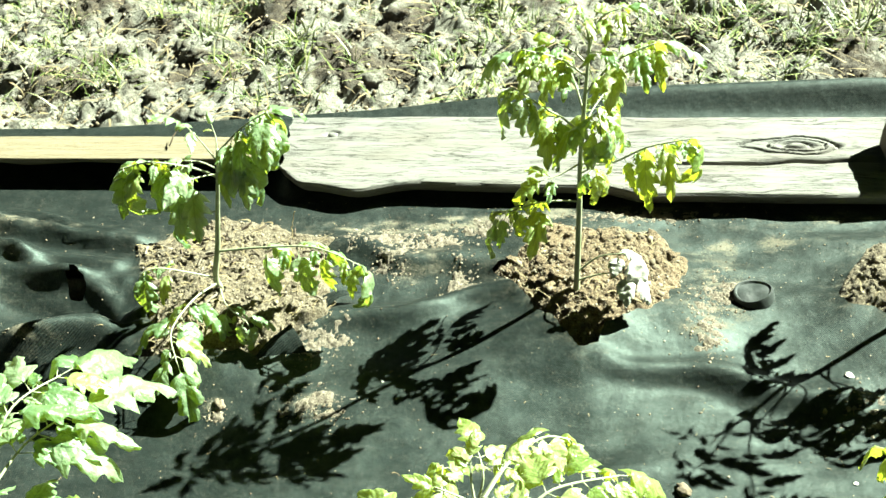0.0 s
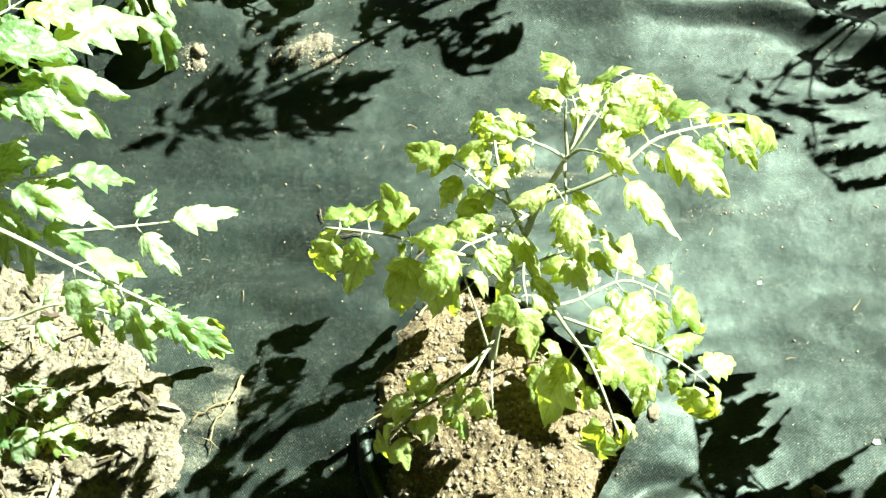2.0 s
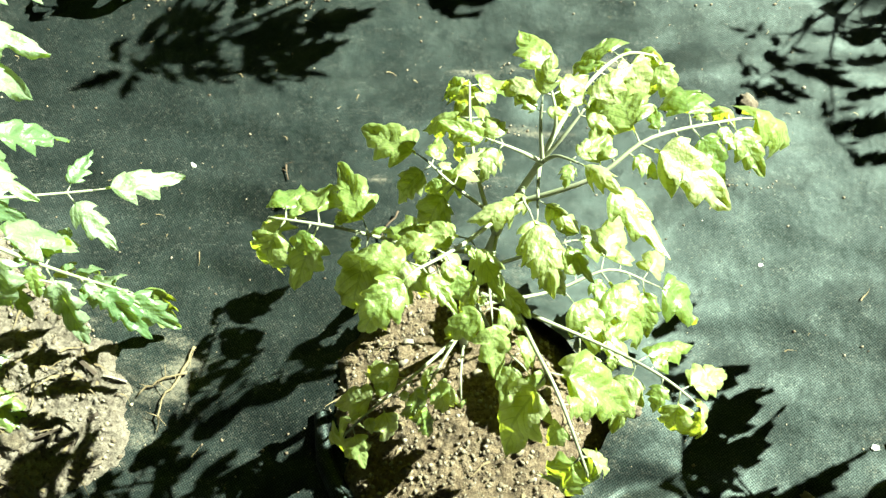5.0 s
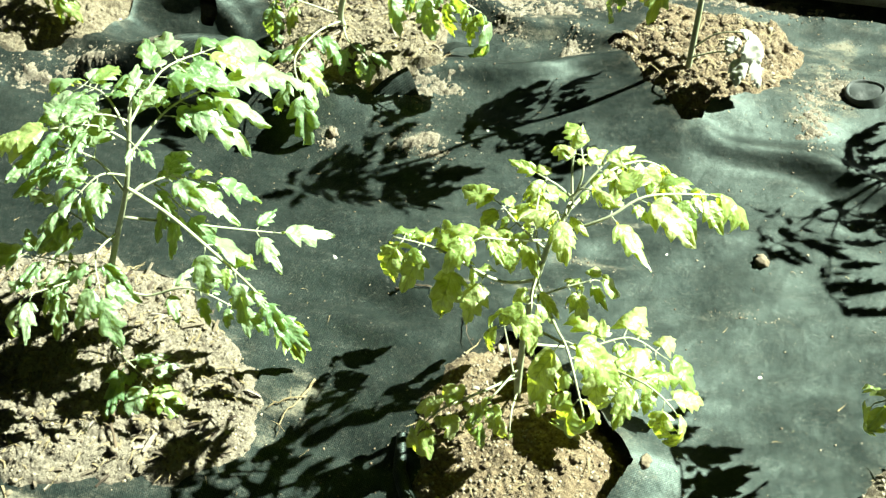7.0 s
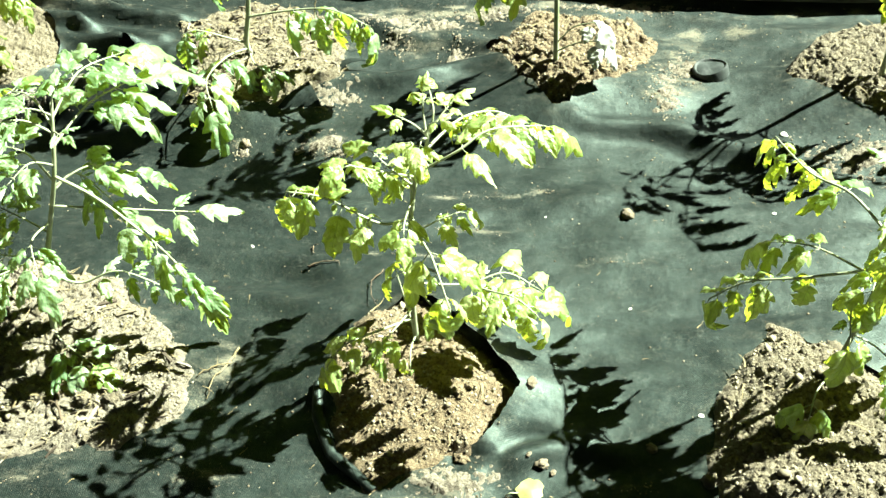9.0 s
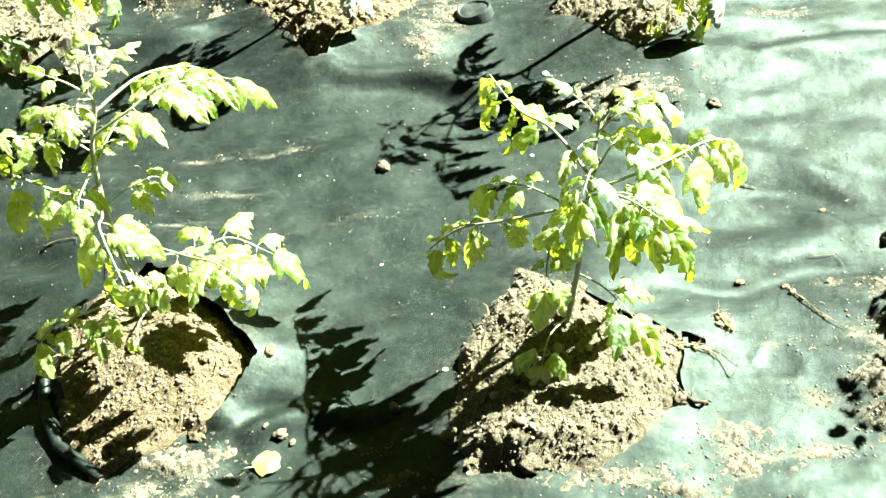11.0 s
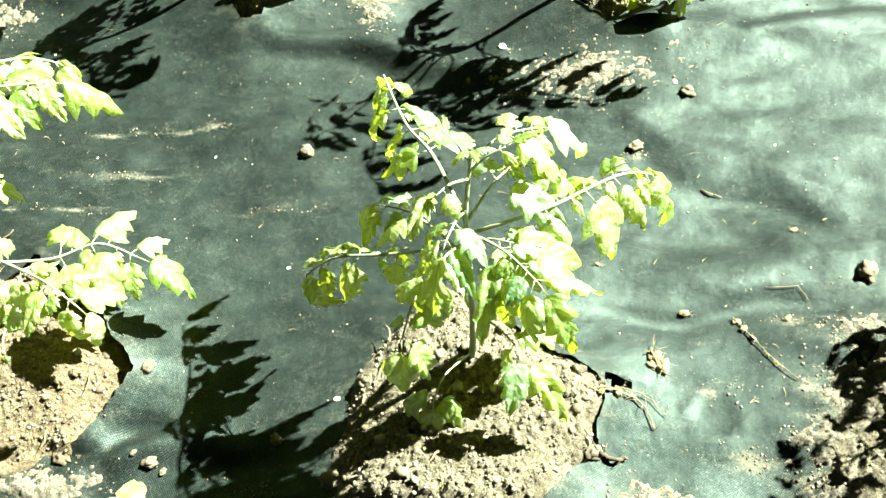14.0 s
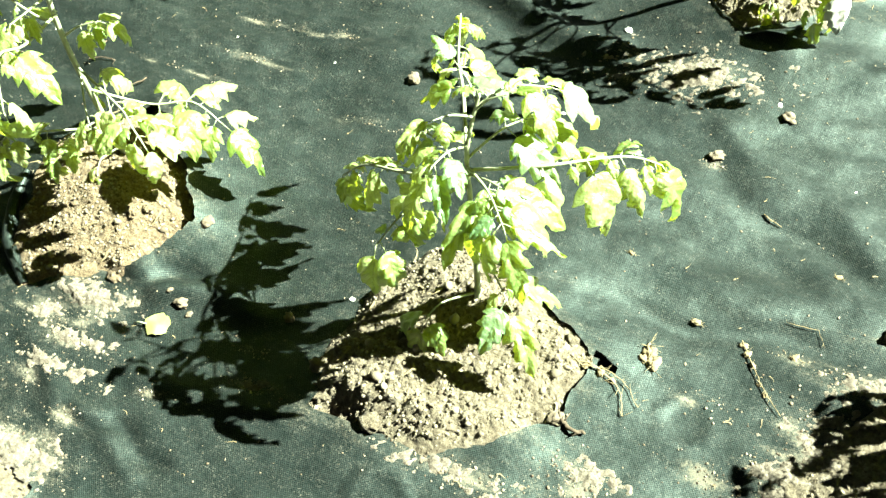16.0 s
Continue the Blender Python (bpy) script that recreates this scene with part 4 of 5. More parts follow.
build_plant("leaning young tomato plant in a wide patch of bare soil", [(-0.250, -0.222, 0.01), (-0.222, -0.210, 0.13), (-0.184, -0.195, 0.228), (-0.138, -0.183, 0.335), (-0.118, -0.150, 0.43)],
            [(0.74, [(-0.085, -0.200, 0.318), (-0.040, -0.212, 0.285), (-0.008, -0.210, 0.225), (0.010, -0.190, 0.120)], 0.60, 4, 1.35),
             (0.62, [(-0.040, -0.150, 0.240), (0.000, -0.135, 0.225)], 0.05, 1, 1.05),
             (0.84, [(-0.104, -0.110, 0.390), (-0.068, -0.070, 0.395)], 0.25, 3, 1.55),
             (0.93, [(-0.108, -0.090, 0.430), (-0.080, -0.040, 0.420)], 0.15, 3, 1.40),
             (0.70, [(-0.105, -0.155, 0.325), (-0.075, -0.125, 0.290)], 0.20, 3, 1.20),
             (0.72, [(-0.167, -0.180, 0.368), (-0.225, -0.172, 0.372)], 0.25, 3, 1.40),
             (0.90, [(-0.160, -0.130, 0.420), (-0.205, -0.110, 0.410)], 0.20, 3, 1.30),
             (0.36, [(-0.232, -0.210, 0.187), (-0.295, -0.222, 0.205)], 0.25, 4, 1.0),
             (0.40, [(-0.240, -0.245, 0.195), (-0.275, -0.275, 0.200)], 0.60, 2, 1.25),
             (0.30, [(-0.174, -0.200, 0.125), (-0.110, -0.190, 0.148), (-0.050, -0.190, 0.120)], 0.20, 3, 0.80),
             (0.68, [(-0.130, -0.155, 0.310), (-0.095, -0.160, 0.275)], 0.30, 3, 1.05),
             (0.55, [(-0.185, -0.230, 0.250), (-0.170, -0.262, 0.235)], 0.40, 2, 1.10),
             (0.50, [(-0.225, -0.180, 0.235), (-0.270, -0.165, 0.240)], 0.30, 3, 1.10),
             (0.05, [(-0.215, -0.250, 0.045), (-0.165, -0.275, 0.035)], 0.15, 2, 1.15),
             (0.78, [(-0.145, -0.205, 0.375), (-0.160, -0.232, 0.370)], 0.20, 2, 1.15),
             (0.88, [(-0.150, -0.175, 0.420), (-0.185, -0.190, 0.425)], 0.20, 2, 1.15)], 37, 0.0052, young=4, shapes=STAR_SHAPES + STAR_SHAPES + COOL_SHAPES[:4] + SHAPES[:1])
build_plant("young tomato plant with hanging leaves beside the pine batten", [(-0.128, 0.454, 0.015), (-0.136, 0.454, 0.060), (-0.117, 0.455, 0.128), (-0.100, 0.457, 0.200), (-0.084, 0.455, 0.262), (-0.068, 0.455, 0.330)],
            [(0.84, [(-0.105, 0.440, 0.306), (-0.156, 0.420, 0.333), (-0.205, 0.410, 0.328)], 0.95, 4, 1.51),
             (0.86, [(-0.100, 0.425, 0.300), (-0.128, 0.405, 0.300)], 0.90, 2, 1.40),
             (0.97, [(-0.014, 0.440, 0.382), (0.030, 0.430, 0.415)], 0.90, 4, 1.51),
             (0.93, [(-0.040, 0.430, 0.345), (-0.010, 0.415, 0.350)], 0.95, 2, 1.30),
             (0.92, [(-0.092, 0.455, 0.350), (-0.102, 0.450, 0.375)], 0.35, 1, 0.81),
             (0.62, [(-0.125, 0.440, 0.215), (-0.150, 0.430, 0.215)], 0.80, 1, 0.92),
             (0.38, [(-0.026, 0.430, 0.156), (0.063, 0.410, 0.176), (0.135, 0.390, 0.158)], 0.92, 4, 1.49),
             (0.16, [(-0.150, 0.385, 0.080), (-0.160, 0.310, 0.090), (-0.138, 0.258, 0.085)], 0.70, 4, 1.51),
             (0.20, [(-0.165, 0.448, 0.075), (-0.215, 0.430, 0.105), (-0.245, 0.420, 0.100)], 0.90, 2, 1.35),
             (0.12, [(-0.100, 0.390, 0.065), (-0.052, 0.345, 0.075)], 0.9, 2, 1.03)], 41, 0.0058, 3, shapes=COOL_SHAPES[:6] + LOBED_COOL + LOBED_COOL + LOBED_SHAPES[:3])
build_plant("tall young tomato plant with drooping side leaves near the plank", [(0.456, 0.468, 0.025), (0.458, 0.468, 0.175), (0.459, 0.460, 0.313), (0.463, 0.450, 0.417), (0.468, 0.442, 0.520)],
            [(0.48, [(0.500, 0.460, 0.303), (0.552, 0.450, 0.341), (0.612, 0.440, 0.363)], 0.92, 4, 1.25),
             (0.62, [(0.468, 0.415, 0.410), (0.480, 0.390, 0.442), (0.483, 0.370, 0.430)], 0.95, 4, 1.21),
             (0.56, [(0.470, 0.495, 0.360), (0.490, 0.540, 0.365)], 0.60, 3, 1.06),
             (0.42, [(0.472, 0.495, 0.255), (0.490, 0.535, 0.265)], 0.60, 2, 0.90),
             (0.60, [(0.435, 0.435, 0.400), (0.408, 0.420, 0.430), (0.374, 0.402, 0.472)], 0.75, 4, 1.14),
             (0.34, [(0.405, 0.450, 0.238), (0.345, 0.440, 0.222)], 0.85, 3, 1.29),
             (0.48, [(0.430, 0.450, 0.290), (0.412, 0.443, 0.288)], 0.2, 1, 1.01),
             (0.78, [(0.500, 0.430, 0.492), (0.548, 0.420, 0.525)], 0.50, 4, 1.03),
             (0.84, [(0.430, 0.440, 0.490), (0.385, 0.428, 0.512)], 0.50, 4, 1.03),
             (0.70, [(0.440, 0.480, 0.450), (0.405, 0.505, 0.460)], 0.45, 3, 1.03),
             (0.94, [(0.480, 0.445, 0.545), (0.505, 0.440, 0.562)], 0.30, 2, 0.84),
             (0.96, [(0.460, 0.440, 0.550), (0.448, 0.435, 0.570)], 0.25, 2, 0.78),
             (0.44, [(0.470, 0.450, 0.300), (0.478, 0.440, 0.312)], 0.85, 1, 0.90)], 53, 0.0048, 4,
            [(0.10, (0.545, 0.437, 0.125)), (0.07, (0.562, 0.425, 0.085))], 1.0, shapes=LOBED_SHAPES + LOBED_COOL + SHAPES[:3])
build_plant("young tomato plant with low yellowing leaves", [(1.025, 0.470, 0.02), (1.028, 0.474, 0.12), (1.034, 0.476, 0.22), (1.042, 0.470, 0.32), (1.052, 0.455, 0.41)],
            [(0.20, [(1.065, 0.450, 0.115), (1.105, 0.435, 0.110), (1.128, 0.428, 0.085)], 0.90, 3, 1.05),
             (0.14, [(1.075, 0.430, 0.085), (1.110, 0.400, 0.060)], 0.85, 1, 0.95),
             (0.10, [(1.040, 0.430, 0.060), (1.047, 0.405, 0.050)], 0.90, 1, 0.75),
             (0.50, [(1.100, 0.435, 0.255), (1.175, 0.400, 0.270), (1.230, 0.372, 0.245)], 0.70, 4, 1.02),
             (0.56, [(0.990, 0.470, 0.265), (0.945, 0.460, 0.262)], 0.60, 3, 0.98),
             (0.66, [(1.038, 0.510, 0.320), (1.032, 0.548, 0.330)], 0.50, 3, 0.98),
             (0.76, [(1.060, 0.400, 0.375), (1.080, 0.330, 0.400), (1.092, 0.275, 0.380)], 0.80, 4, 1.05),
             (0.88, [(1.035, 0.415, 0.410), (1.010, 0.385, 0.425)], 0.55, 3, 1.02),
             (0.62, [(1.080, 0.400, 0.300), (1.110, 0.355, 0.290)], 0.65, 3, 1.10),
             (0.60, [(1.005, 0.425, 0.280), (0.985, 0.385, 0.270)], 0.65, 3, 0.98),
             (0.46, [(1.060, 0.420, 0.240), (1.082, 0.360, 0.230)], 0.70, 3, 0.98),
             (0.70, [(1.075, 0.445, 0.330), (1.112, 0.425, 0.330)], 0.55, 3, 0.98)], 67,
            0.0052, 3, [(0.22, (1.150, 0.395, 0.060))], 1.1, shapes=LOBED_SHAPES + LOBED_COOL[:3] + SLIM_SHAPES)
build_plant("young tomato plant at the edge of the bed", [(-0.72, 0.46, 0.02), (-0.71, 0.463, 0.15), (-0.69, 0.47, 0.28), (-0.67, 0.48, 0.40)],
            [(0.40, (-0.54, 0.42, 0.10), 0.9, 4), (0.62, (-0.56, 0.50, 0.24), 0.7, 3), (0.60, (-0.86, 0.46, 0.25), 0.7, 3), (0.80, (-0.72, 0.35, 0.35), 0.6, 3), (0.2, (-0.60, 0.36, 0.05), 0.8, 3)], 71)
build_plant("young tomato plant in the neighbouring soil hole", [(1.50, -0.15, 0.02), (1.52, -0.14, 0.12), (1.54, -0.13, 0.22), (1.56, -0.12, 0.28)],
            [(0.60, (1.70, -0.15, 0.18), 0.7, 4), (0.70, (1.56, 0.03, 0.24), 0.7, 3), (0.80, (1.67, -0.04, 0.27), 0.6, 3), (0.4, (1.43, -0.06, 0.12), 0.8, 2)], 83)


# ---- crumbs ----
def inside_random(k, r):
    xs, ys, Z, sd = MOUNDS[k]
    while True:
        i, j = r.randrange(len(xs)), r.randrange(len(ys))
        if sd[j, i] < -0.002 or (sd[j, i] < 0.02 and r.random() < 0.35):
            return float(xs[i]) + r.uniform(-0.0025, 0.0025), float(ys[j]) + r.uniform(-0.0025, 0.0025), float(Z[j, i])


SPILLS = [(0.055, 0.255, 0.034, 0.018), (0.08, 0.235, 0.02, 0.010), (0.66, 0.40, 0.022, 0.03), (0.20, 0.615, 0.06, 0.020), (0.135, 0.56, 0.03, 0.022), (0.255, 0.53, 0.022, 0.03), (0.04, 0.372, 0.035, 0.025),
          (0.94, -0.395, 0.05, 0.012), (1.02, -0.409, 0.04, 0.009), (1.10, -0.37, 0.035, 0.015), (1.20, -0.352, 0.03, 0.009), (0.40, -0.385, 0.05, 0.020), (0.42, -0.445, 0.06, 0.009)] + [(0.36, -0.425, 0.03, 0.010), (0.98, 0.29, 0.085, 0.036), (-0.57, 0.315, 0.05, 0.018), (-0.66, 0.27, 0.05, 0.02), (0.42, -0.49, 0.05, 0.010), (1.32, -0.19, 0.04, 0.05), (1.30, -0.27, 0.04, 0.04), (1.26, 0.49, 0.04, 0.010), (0.30, 0.655, 0.07, 0.014),
          (0.66, 0.47, 0.02, 0.02), (-0.09, 0.222, 0.012, 0.008), (0.675, -0.402, 0.025, 0.007), (0.47, -0.60, 0.04, 0.02), (1.14, -0.43, 0.04, 0.008), (0.55, 0.68, 0.10, 0.012), (1.09, -0.335, 0.036, 0.014), (1.285, -0.298, 0.030, 0.024), (1.325, -0.100, 0.030, 0.016), (1.275, -0.246, 0.022, 0.010), (0.12, 0.62, 0.05, 0.022), (0.70, 0.50, 0.03, 0.03)]


def build_spill(x, y, a, b):
    """A thin ragged heap of soil on the sheet; its rim dips under the cloth."""
    xs, ys = np.arange(x - 2.2 * a, x + 2.2 * a, 0.0028), np.arange(y - 2.4 * b, y + 2.4 * b, 0.0028)
    X, Y = np.meshgrid(xs, ys)
    base = np.array([sheet_at(p, q) for p, q in zip(X.ravel(), Y.ravel())]).reshape(X.shape)
    r2 = ((X - x) / a) ** 2 + ((Y - y - 0.1 * (X - x)) / b) ** 2
    h = np.exp(-r2 / 1.4) - 0.52 + 0.75 * noisy(X, Y, 45, 60, x * 9, 3) + 0.35 * noisy(X, Y, 150, 150, 3.0, 2)
    h = np.where(r2 > 4.4, -1, h)
    h = h + 0.5 * (crumbs(X, Y, 0.0075, 3.0) - 0.45)
    Z = base + np.clip(0.006 * h, -0.004, 0.007) + 0.003 * (crumbs(X, Y, 0.0075, 3.0) - 0.45) * (h > -0.1)
    quad = np.maximum(np.maximum(h[:-1, :-1], h[1:, :-1]), np.maximum(h[:-1, 1:], h[1:, 1:]))
    me, _ = grid_mesh("soil_spill", xs, ys, Z, quad > -0.12, material=DUST_SOIL)
    thing("soil_spill", me, "thin spilled soil lying on the black fabric", "soil", kind="stuff")


for sx, sy, sa, sb in SPILLS:
    build_spill(sx, sy, sa, sb)


def build_crumbs():
    r = random.Random(5)
    for k, count in (("e", 3000), ("f", 3600), ("d", 4200), ("a", 2400), ("b", 2600), ("c", 1400), ("g", 1200), ("z", 600), ("h", 800)):
        spots = []
        for _ in range(count):
            x, y, z = inside_random(k, r)
            s = 0.0006 + 0.0022 * r.random() ** 2.6 + (0.0055 * r.random() if r.random() < 0.02 else 0)
            spots.append((x, y, z + s * 0.3, s))
        thing("soil_crumbs", scatter("soil_crumbs", spots, CRUMB), "loose tan soil crumbs lying on the planting hole", "soil crumbs", kind="stuff")
    for k, count in (("e", 24), ("f", 30), ("d", 36), ("a", 60), ("b", 90), ("c", 40), ("g", 20)):
        spots = []
        for _ in range(count):
            x, y, z = inside_random(k, r)
            s = 0.0035 + 0.0085 * r.random() ** 2.5
            spots.append((x, y, z + s * 0.15, s))
        thing("soil_lumps", scatter("soil_lumps", spots, BROWN_SOIL if k in "be" else SOIL, BIG_CLODS), "rough brown soil lumps in the planting hole", "soil lumps", kind="stuff")
    spots = []
    for x, y, a, b in DUST:
        for _ in range(int(90 + 26000 * a * b * 1.6)):
            px, py = x + r.gauss(0, a * 0.7), y + r.gauss(0, b * 0.7)
            if py > 0.74 or fbm(px * 26, py * 60, 6.0, 2) < r.uniform(-0.3, 0.25):
                continue
            s = 0.0003 + 0.0014 * r.random() ** 4
            spots.append((px, py, sheet_at(px, py) + s * 0.3, s))
    for _ in range(6500):
        px, py = r.uniform(-0.9, 1.6), r.uniform(-0.7, 0.72)
        s = 0.0003 + 0.0016 * r.random() ** 5
        spots.append((px, py, sheet_at(px, py) + s * 0.3, s))
    for x, y, a, b in SPILLS:
        for _ in range(int(80 + 230000 * a * b)):
            px, py = x + r.gauss(0, a * 0.9), y + r.gauss(0, b * 0.9)
            s = 0.0004 + 0.0020 * r.random() ** 5
            spots.append((px, py, sheet_at(px, py) + s * 0.3, s))
    place = np.array(spots)
    free = np.ones(len(place), bool)
    for p in HOLES.values():
        free &= edge_distance(p, place[:, 0], place[:, 1])[0] > 0.002
    spots = [q for q, ok in zip(spots, free) if ok]
    thing("strewn_crumbs", scatter("strewn_crumbs", spots, CRUMB), "fine soil crumbs strewn over the black fabric", "soil crumbs", kind="stuff")
    spots = []
    for _ in range(9000):
        x, y = r.uniform(-1.3, 1.5), r.uniform(0.96, 1.72)
        if y < 0.985 + 0.09 * (x + 0.3):
            continue
        s = 0.0010 + 0.007 * r.random() ** 5
        spots.append((x, y, ground_at(x, y) + s * 0.25, s))
    thing("path_crumbs", scatter("path_crumbs", spots, CRUMB), "fine pale crumbs strewn over the bare earth", "soil crumbs", kind="stuff")
    spots = []
    for _ in range(230):
        x, y = r.uniform(-1.25, 1.4), r.uniform(0.98, 1.65)
        if y < 1.01 + 0.09 * (x + 0.3):
            continue
        s = 0.006 + 0.026 * r.random() ** 3
        spots.append((x, y, ground_at(x, y) + s * 0.1, s))
    thing("path_clods", scatter("path_clods", spots, PATH_SOIL, BIG_CLODS), "pale dry clods lying on the bare earth", "clods", kind="stuff")


build_crumbs()


# ---- grass and straw on the path ----
def blades(name, roots, material, flat=False):
    r = random.Random(len(roots))
    verts, faces = [], []
    for x, y, z, length, width, lean, a in roots:
        d = Vector((math.cos(a), math.sin(a), 0))
        s = Vector((-d.y, d.x, 0)) * width
        n = len(verts)
        for i in range(4):
            t = i / 3
            rise = length * (math.sin(t * 1.4) * (1 - lean)) if not flat else 0.0008 + 0.05 * length * math.sin(t * 3 + x * 40)
            out = length * (t * lean + 0.25 * t * t)
            c = Vector((x, y, z + rise)) + d * out + (s * 2 * math.sin(t * 4 + a) if flat else Vector())
            w = s * (1 - t * 0.9)
            verts += [c - w, c + w]
        for i in range(3):
            k = n + 2 * i
            faces.append((k, k + 1, k + 3, k + 2))
    return mesh_of(name, verts, faces, material)


def build_grass():
    r = random.Random(9)
    roots = []
    tufts = [(-0.43, 1.36, 60, 0.09), (-0.38, 1.30, 40, 0.07), (-0.66, 1.20, 25, 0.08), (0.2, 1.12, 25, 0.08), (-0.05, 1.20, 25, 0.09), (0.75, 1.16, 30, 0.08), (0.95, 1.30, 40, 0.08),
             (1.05, 1.36, 40, 0.09), (0.15, 1.40, 40, 0.09), (0.25, 1.45, 40, 0.09), (0.62, 1.34, 40, 0.08), (0.9, 1.2, 25, 0.07), (-0.2, 1.30, 30, 0.09), (-0.8, 1.42, 30, 0.08)]
    for _ in range(560):
        x, y = r.uniform(-1.2, 1.4), r.uniform(1.08, 1.75)
        if fbm(x * 3.2, y * 4.0, 2.0, 2) > -0.02:
            tufts.append((x, y, r.randrange(5, 22), r.uniform(0.03, 0.085)))
    for x, y, n, h in tufts:
        for _ in range(n):
            px, py = x + r.gauss(0, 0.022), y + r.gauss(0, 0.018)
            roots.append((px, py, ground_at(px, py) - 0.004, h * r.uniform(0.5, 1.2), r.uniform(0.0012, 0.0030), r.uniform(0.2, 0.9), r.uniform(0, 6.28)))
    thing("grass", blades("grass", roots, GRASS), "sparse green grass tufts on the bare earth", "grass", kind="stuff")
    straw = []
    for _ in range(800):
        x, y = r.uniform(-1.2, 1.4), r.uniform(0.97, 1.7)
        if y < 1.0 + 0.09 * (x + 0.3):
            continue
        straw.append((x, y, ground_at(x, y) + 0.006, r.uniform(0.02, 0.09), r.uniform(0.0008, 0.0034), 0.9, r.uniform(0, 6.28)))
    thing("dry_straw", blades("dry_straw", straw, DRY, True), "dry straw scattered over the bare earth", "straw", kind="stuff")


build_grass()


# ---- loose flaps of the sheet ----
def roll(points, radius, turn0, turn1, seg=9, sub=5):
    """A sheet's edge rolled up along the points: an open curl, thick as cloth."""
    pts = []
    for i in range(len(points) - 1):
        pts += [Vector(points[i]).lerp(Vector(points[i + 1]), q / sub) for q in range(sub)]
    pts.append(Vector(points[-1]))
    verts, faces = [], []
    n = seg + 1
    for i, p in enumerate(pts):
        d = (pts[min(i + 1, len(pts) - 1)] - pts[max(i - 1, 0)]).normalized()
        side = d.cross(Vector((0, 0, 1))).normalized()
        t = i / (len(pts) - 1)
        rad = radius * (0.75 + 0.5 * math.sin(math.pi * t)) * (1 + 0.15 * noise.noise(p * 60))
        for shell in (0.0, 0.0012):
            for j in range(n):
                a = radians(turn0 + (turn1 - turn0) * j / seg)
                rr = rad * (1 - 0.25 * j / seg) - shell
                verts.append(p + side * math.cos(a) * rr + Vector((0, 0, math.sin(a) * rr + rad)))
    for i in range(len(pts) - 1):
        a, b = i * 2 * n, (i + 1) * 2 * n
        for j in range(seg):
            faces.append((a + j, b + j, b + j + 1, a + j + 1))
            faces.append((a + n + j, a + n + j + 1, b + n + j + 1, b + n + j))
        faces.append((a + seg, b + seg, b + n + seg, a + n + seg))
        faces.append((a, a + n, b + n, b))
    return mesh_of("flap", verts, faces, FABRIC)


def on_sheet(*xy, up=0.0):
    return [(x, y, sheet_at(x, y) + up) for x, y in xy]


def tongue(p0, p1, tip, sag):
    """A cut corner of the sheet, bent up or over: thin cloth with two faces."""
    p0, p1, tip = Vector(p0), Vector(p1), Vector(tip)
    n, verts, faces = 8, [], []
    for shell in (0.0, -0.0011):
        for i in range(n + 1):
            t = i / n
            a, b = p0.lerp(tip, t), p1.lerp(tip, t)
            for j in range(n + 1):
                p = a.lerp(b, j / n)
                p.z += sag * math.sin(math.pi * t) + 0.004 * noise.noise(p * 40) + shell
                verts.append(p)
    m = (n + 1) ** 2
    for i in range(n):
        for j in range(n):
            k = i * (n + 1) + j
            faces.append((k, k + 1, k + n + 2, k + n + 1))
            faces.append((m + k, m + k + n + 1, m + k + n + 2, m + k + 1))
    return mesh_of("flap", verts, faces, FABRIC)


def lifted(x, y, up):
    return x, y, sheet_at(x, y) + up


part("flap", roll(on_sheet((0.185, -0.265), (0.195, -0.31), (0.228, -0.365), (0.298, -0.410), up=-0.005), 0.0088, -60, 200), fabric)
for a, b, c, sag in [((-0.05, 0.325, 0.0), (0.03, 0.350, 0.002), (0.005, 0.375, 0.030), 0.006),
                     ((1.02, 0.365, 0.0), (1.10, 0.42, 0.0), (1.09, 0.37, 0.022), 0.010),
                     ((0.02, 0.455, 0.0), (0.045, 0.41, 0.0), (0.10, 0.47, 0.024), 0.012)]:
    part("flap", tongue(lifted(*a), lifted(*b), lifted(*c), sag), fabric)


# ---- small things lying about ----
def lump(name, at, size, material, label, category, seed=0, flat=0.7):
    v, f = BIG_CLODS[seed % 8] if size > 0.006 else CLODS[seed % 8]
    v = v * np.array([size, size * 0.75, size * flat])
    x, y = at
    me = mesh_of(name, v, f, material, smooth=size > 0.006)
    return thing(name, me, label, category, pose(x, y, sheet_at(x, y) + size * flat * 0.35, 0, 0, seed * 47))


for n, (x, y, s) in enumerate([(0.516, -0.342, 0.009), (0.497, -0.336, 0.005), (0.532, -0.350, 0.006), (0.606, 0.130, 0.011), (0.925, -0.345, 0.017), (0.490, -0.232, 0.009), (1.343, -0.020, 0.014),
                               (1.129, 0.260, 0.010), (1.030, -0.286, 0.010), (0.735, -0.345, 0.012), (-0.087, 0.242, 0.010), (0.66, -0.30, 0.008), (1.062, 0.166, 0.010), (0.805, -0.315, 0.012)]):
    lump("soil_clod", (x, y), s, CLOD, "small pale soil clod lying on the black fabric", "clod", n)
for n, (x, y, s) in enumerate([(0.0, 0.0, 0.0065), (0.724, -0.245, 0.0075), (1.245, 0.179, 0.0035), (1.112, 0.276, 0.008), (0.861, 0.344, 0.010), (0.838, 0.156, 0.0065), (0.473, 0.115, 0.004),
                               (0.30, 0.10, 0.004), (1.322, 0.16, 0.004), (0.62, -0.06, 0.005), (-0.02, 0.52, 0.005), (0.16, 0.30, 0.005)]):
    lump("pale_chip", (x, y), s * 0.65, PALE_LEAF, "whitish dry flake lying on the black fabric", "chip", n + 3, 0.35)


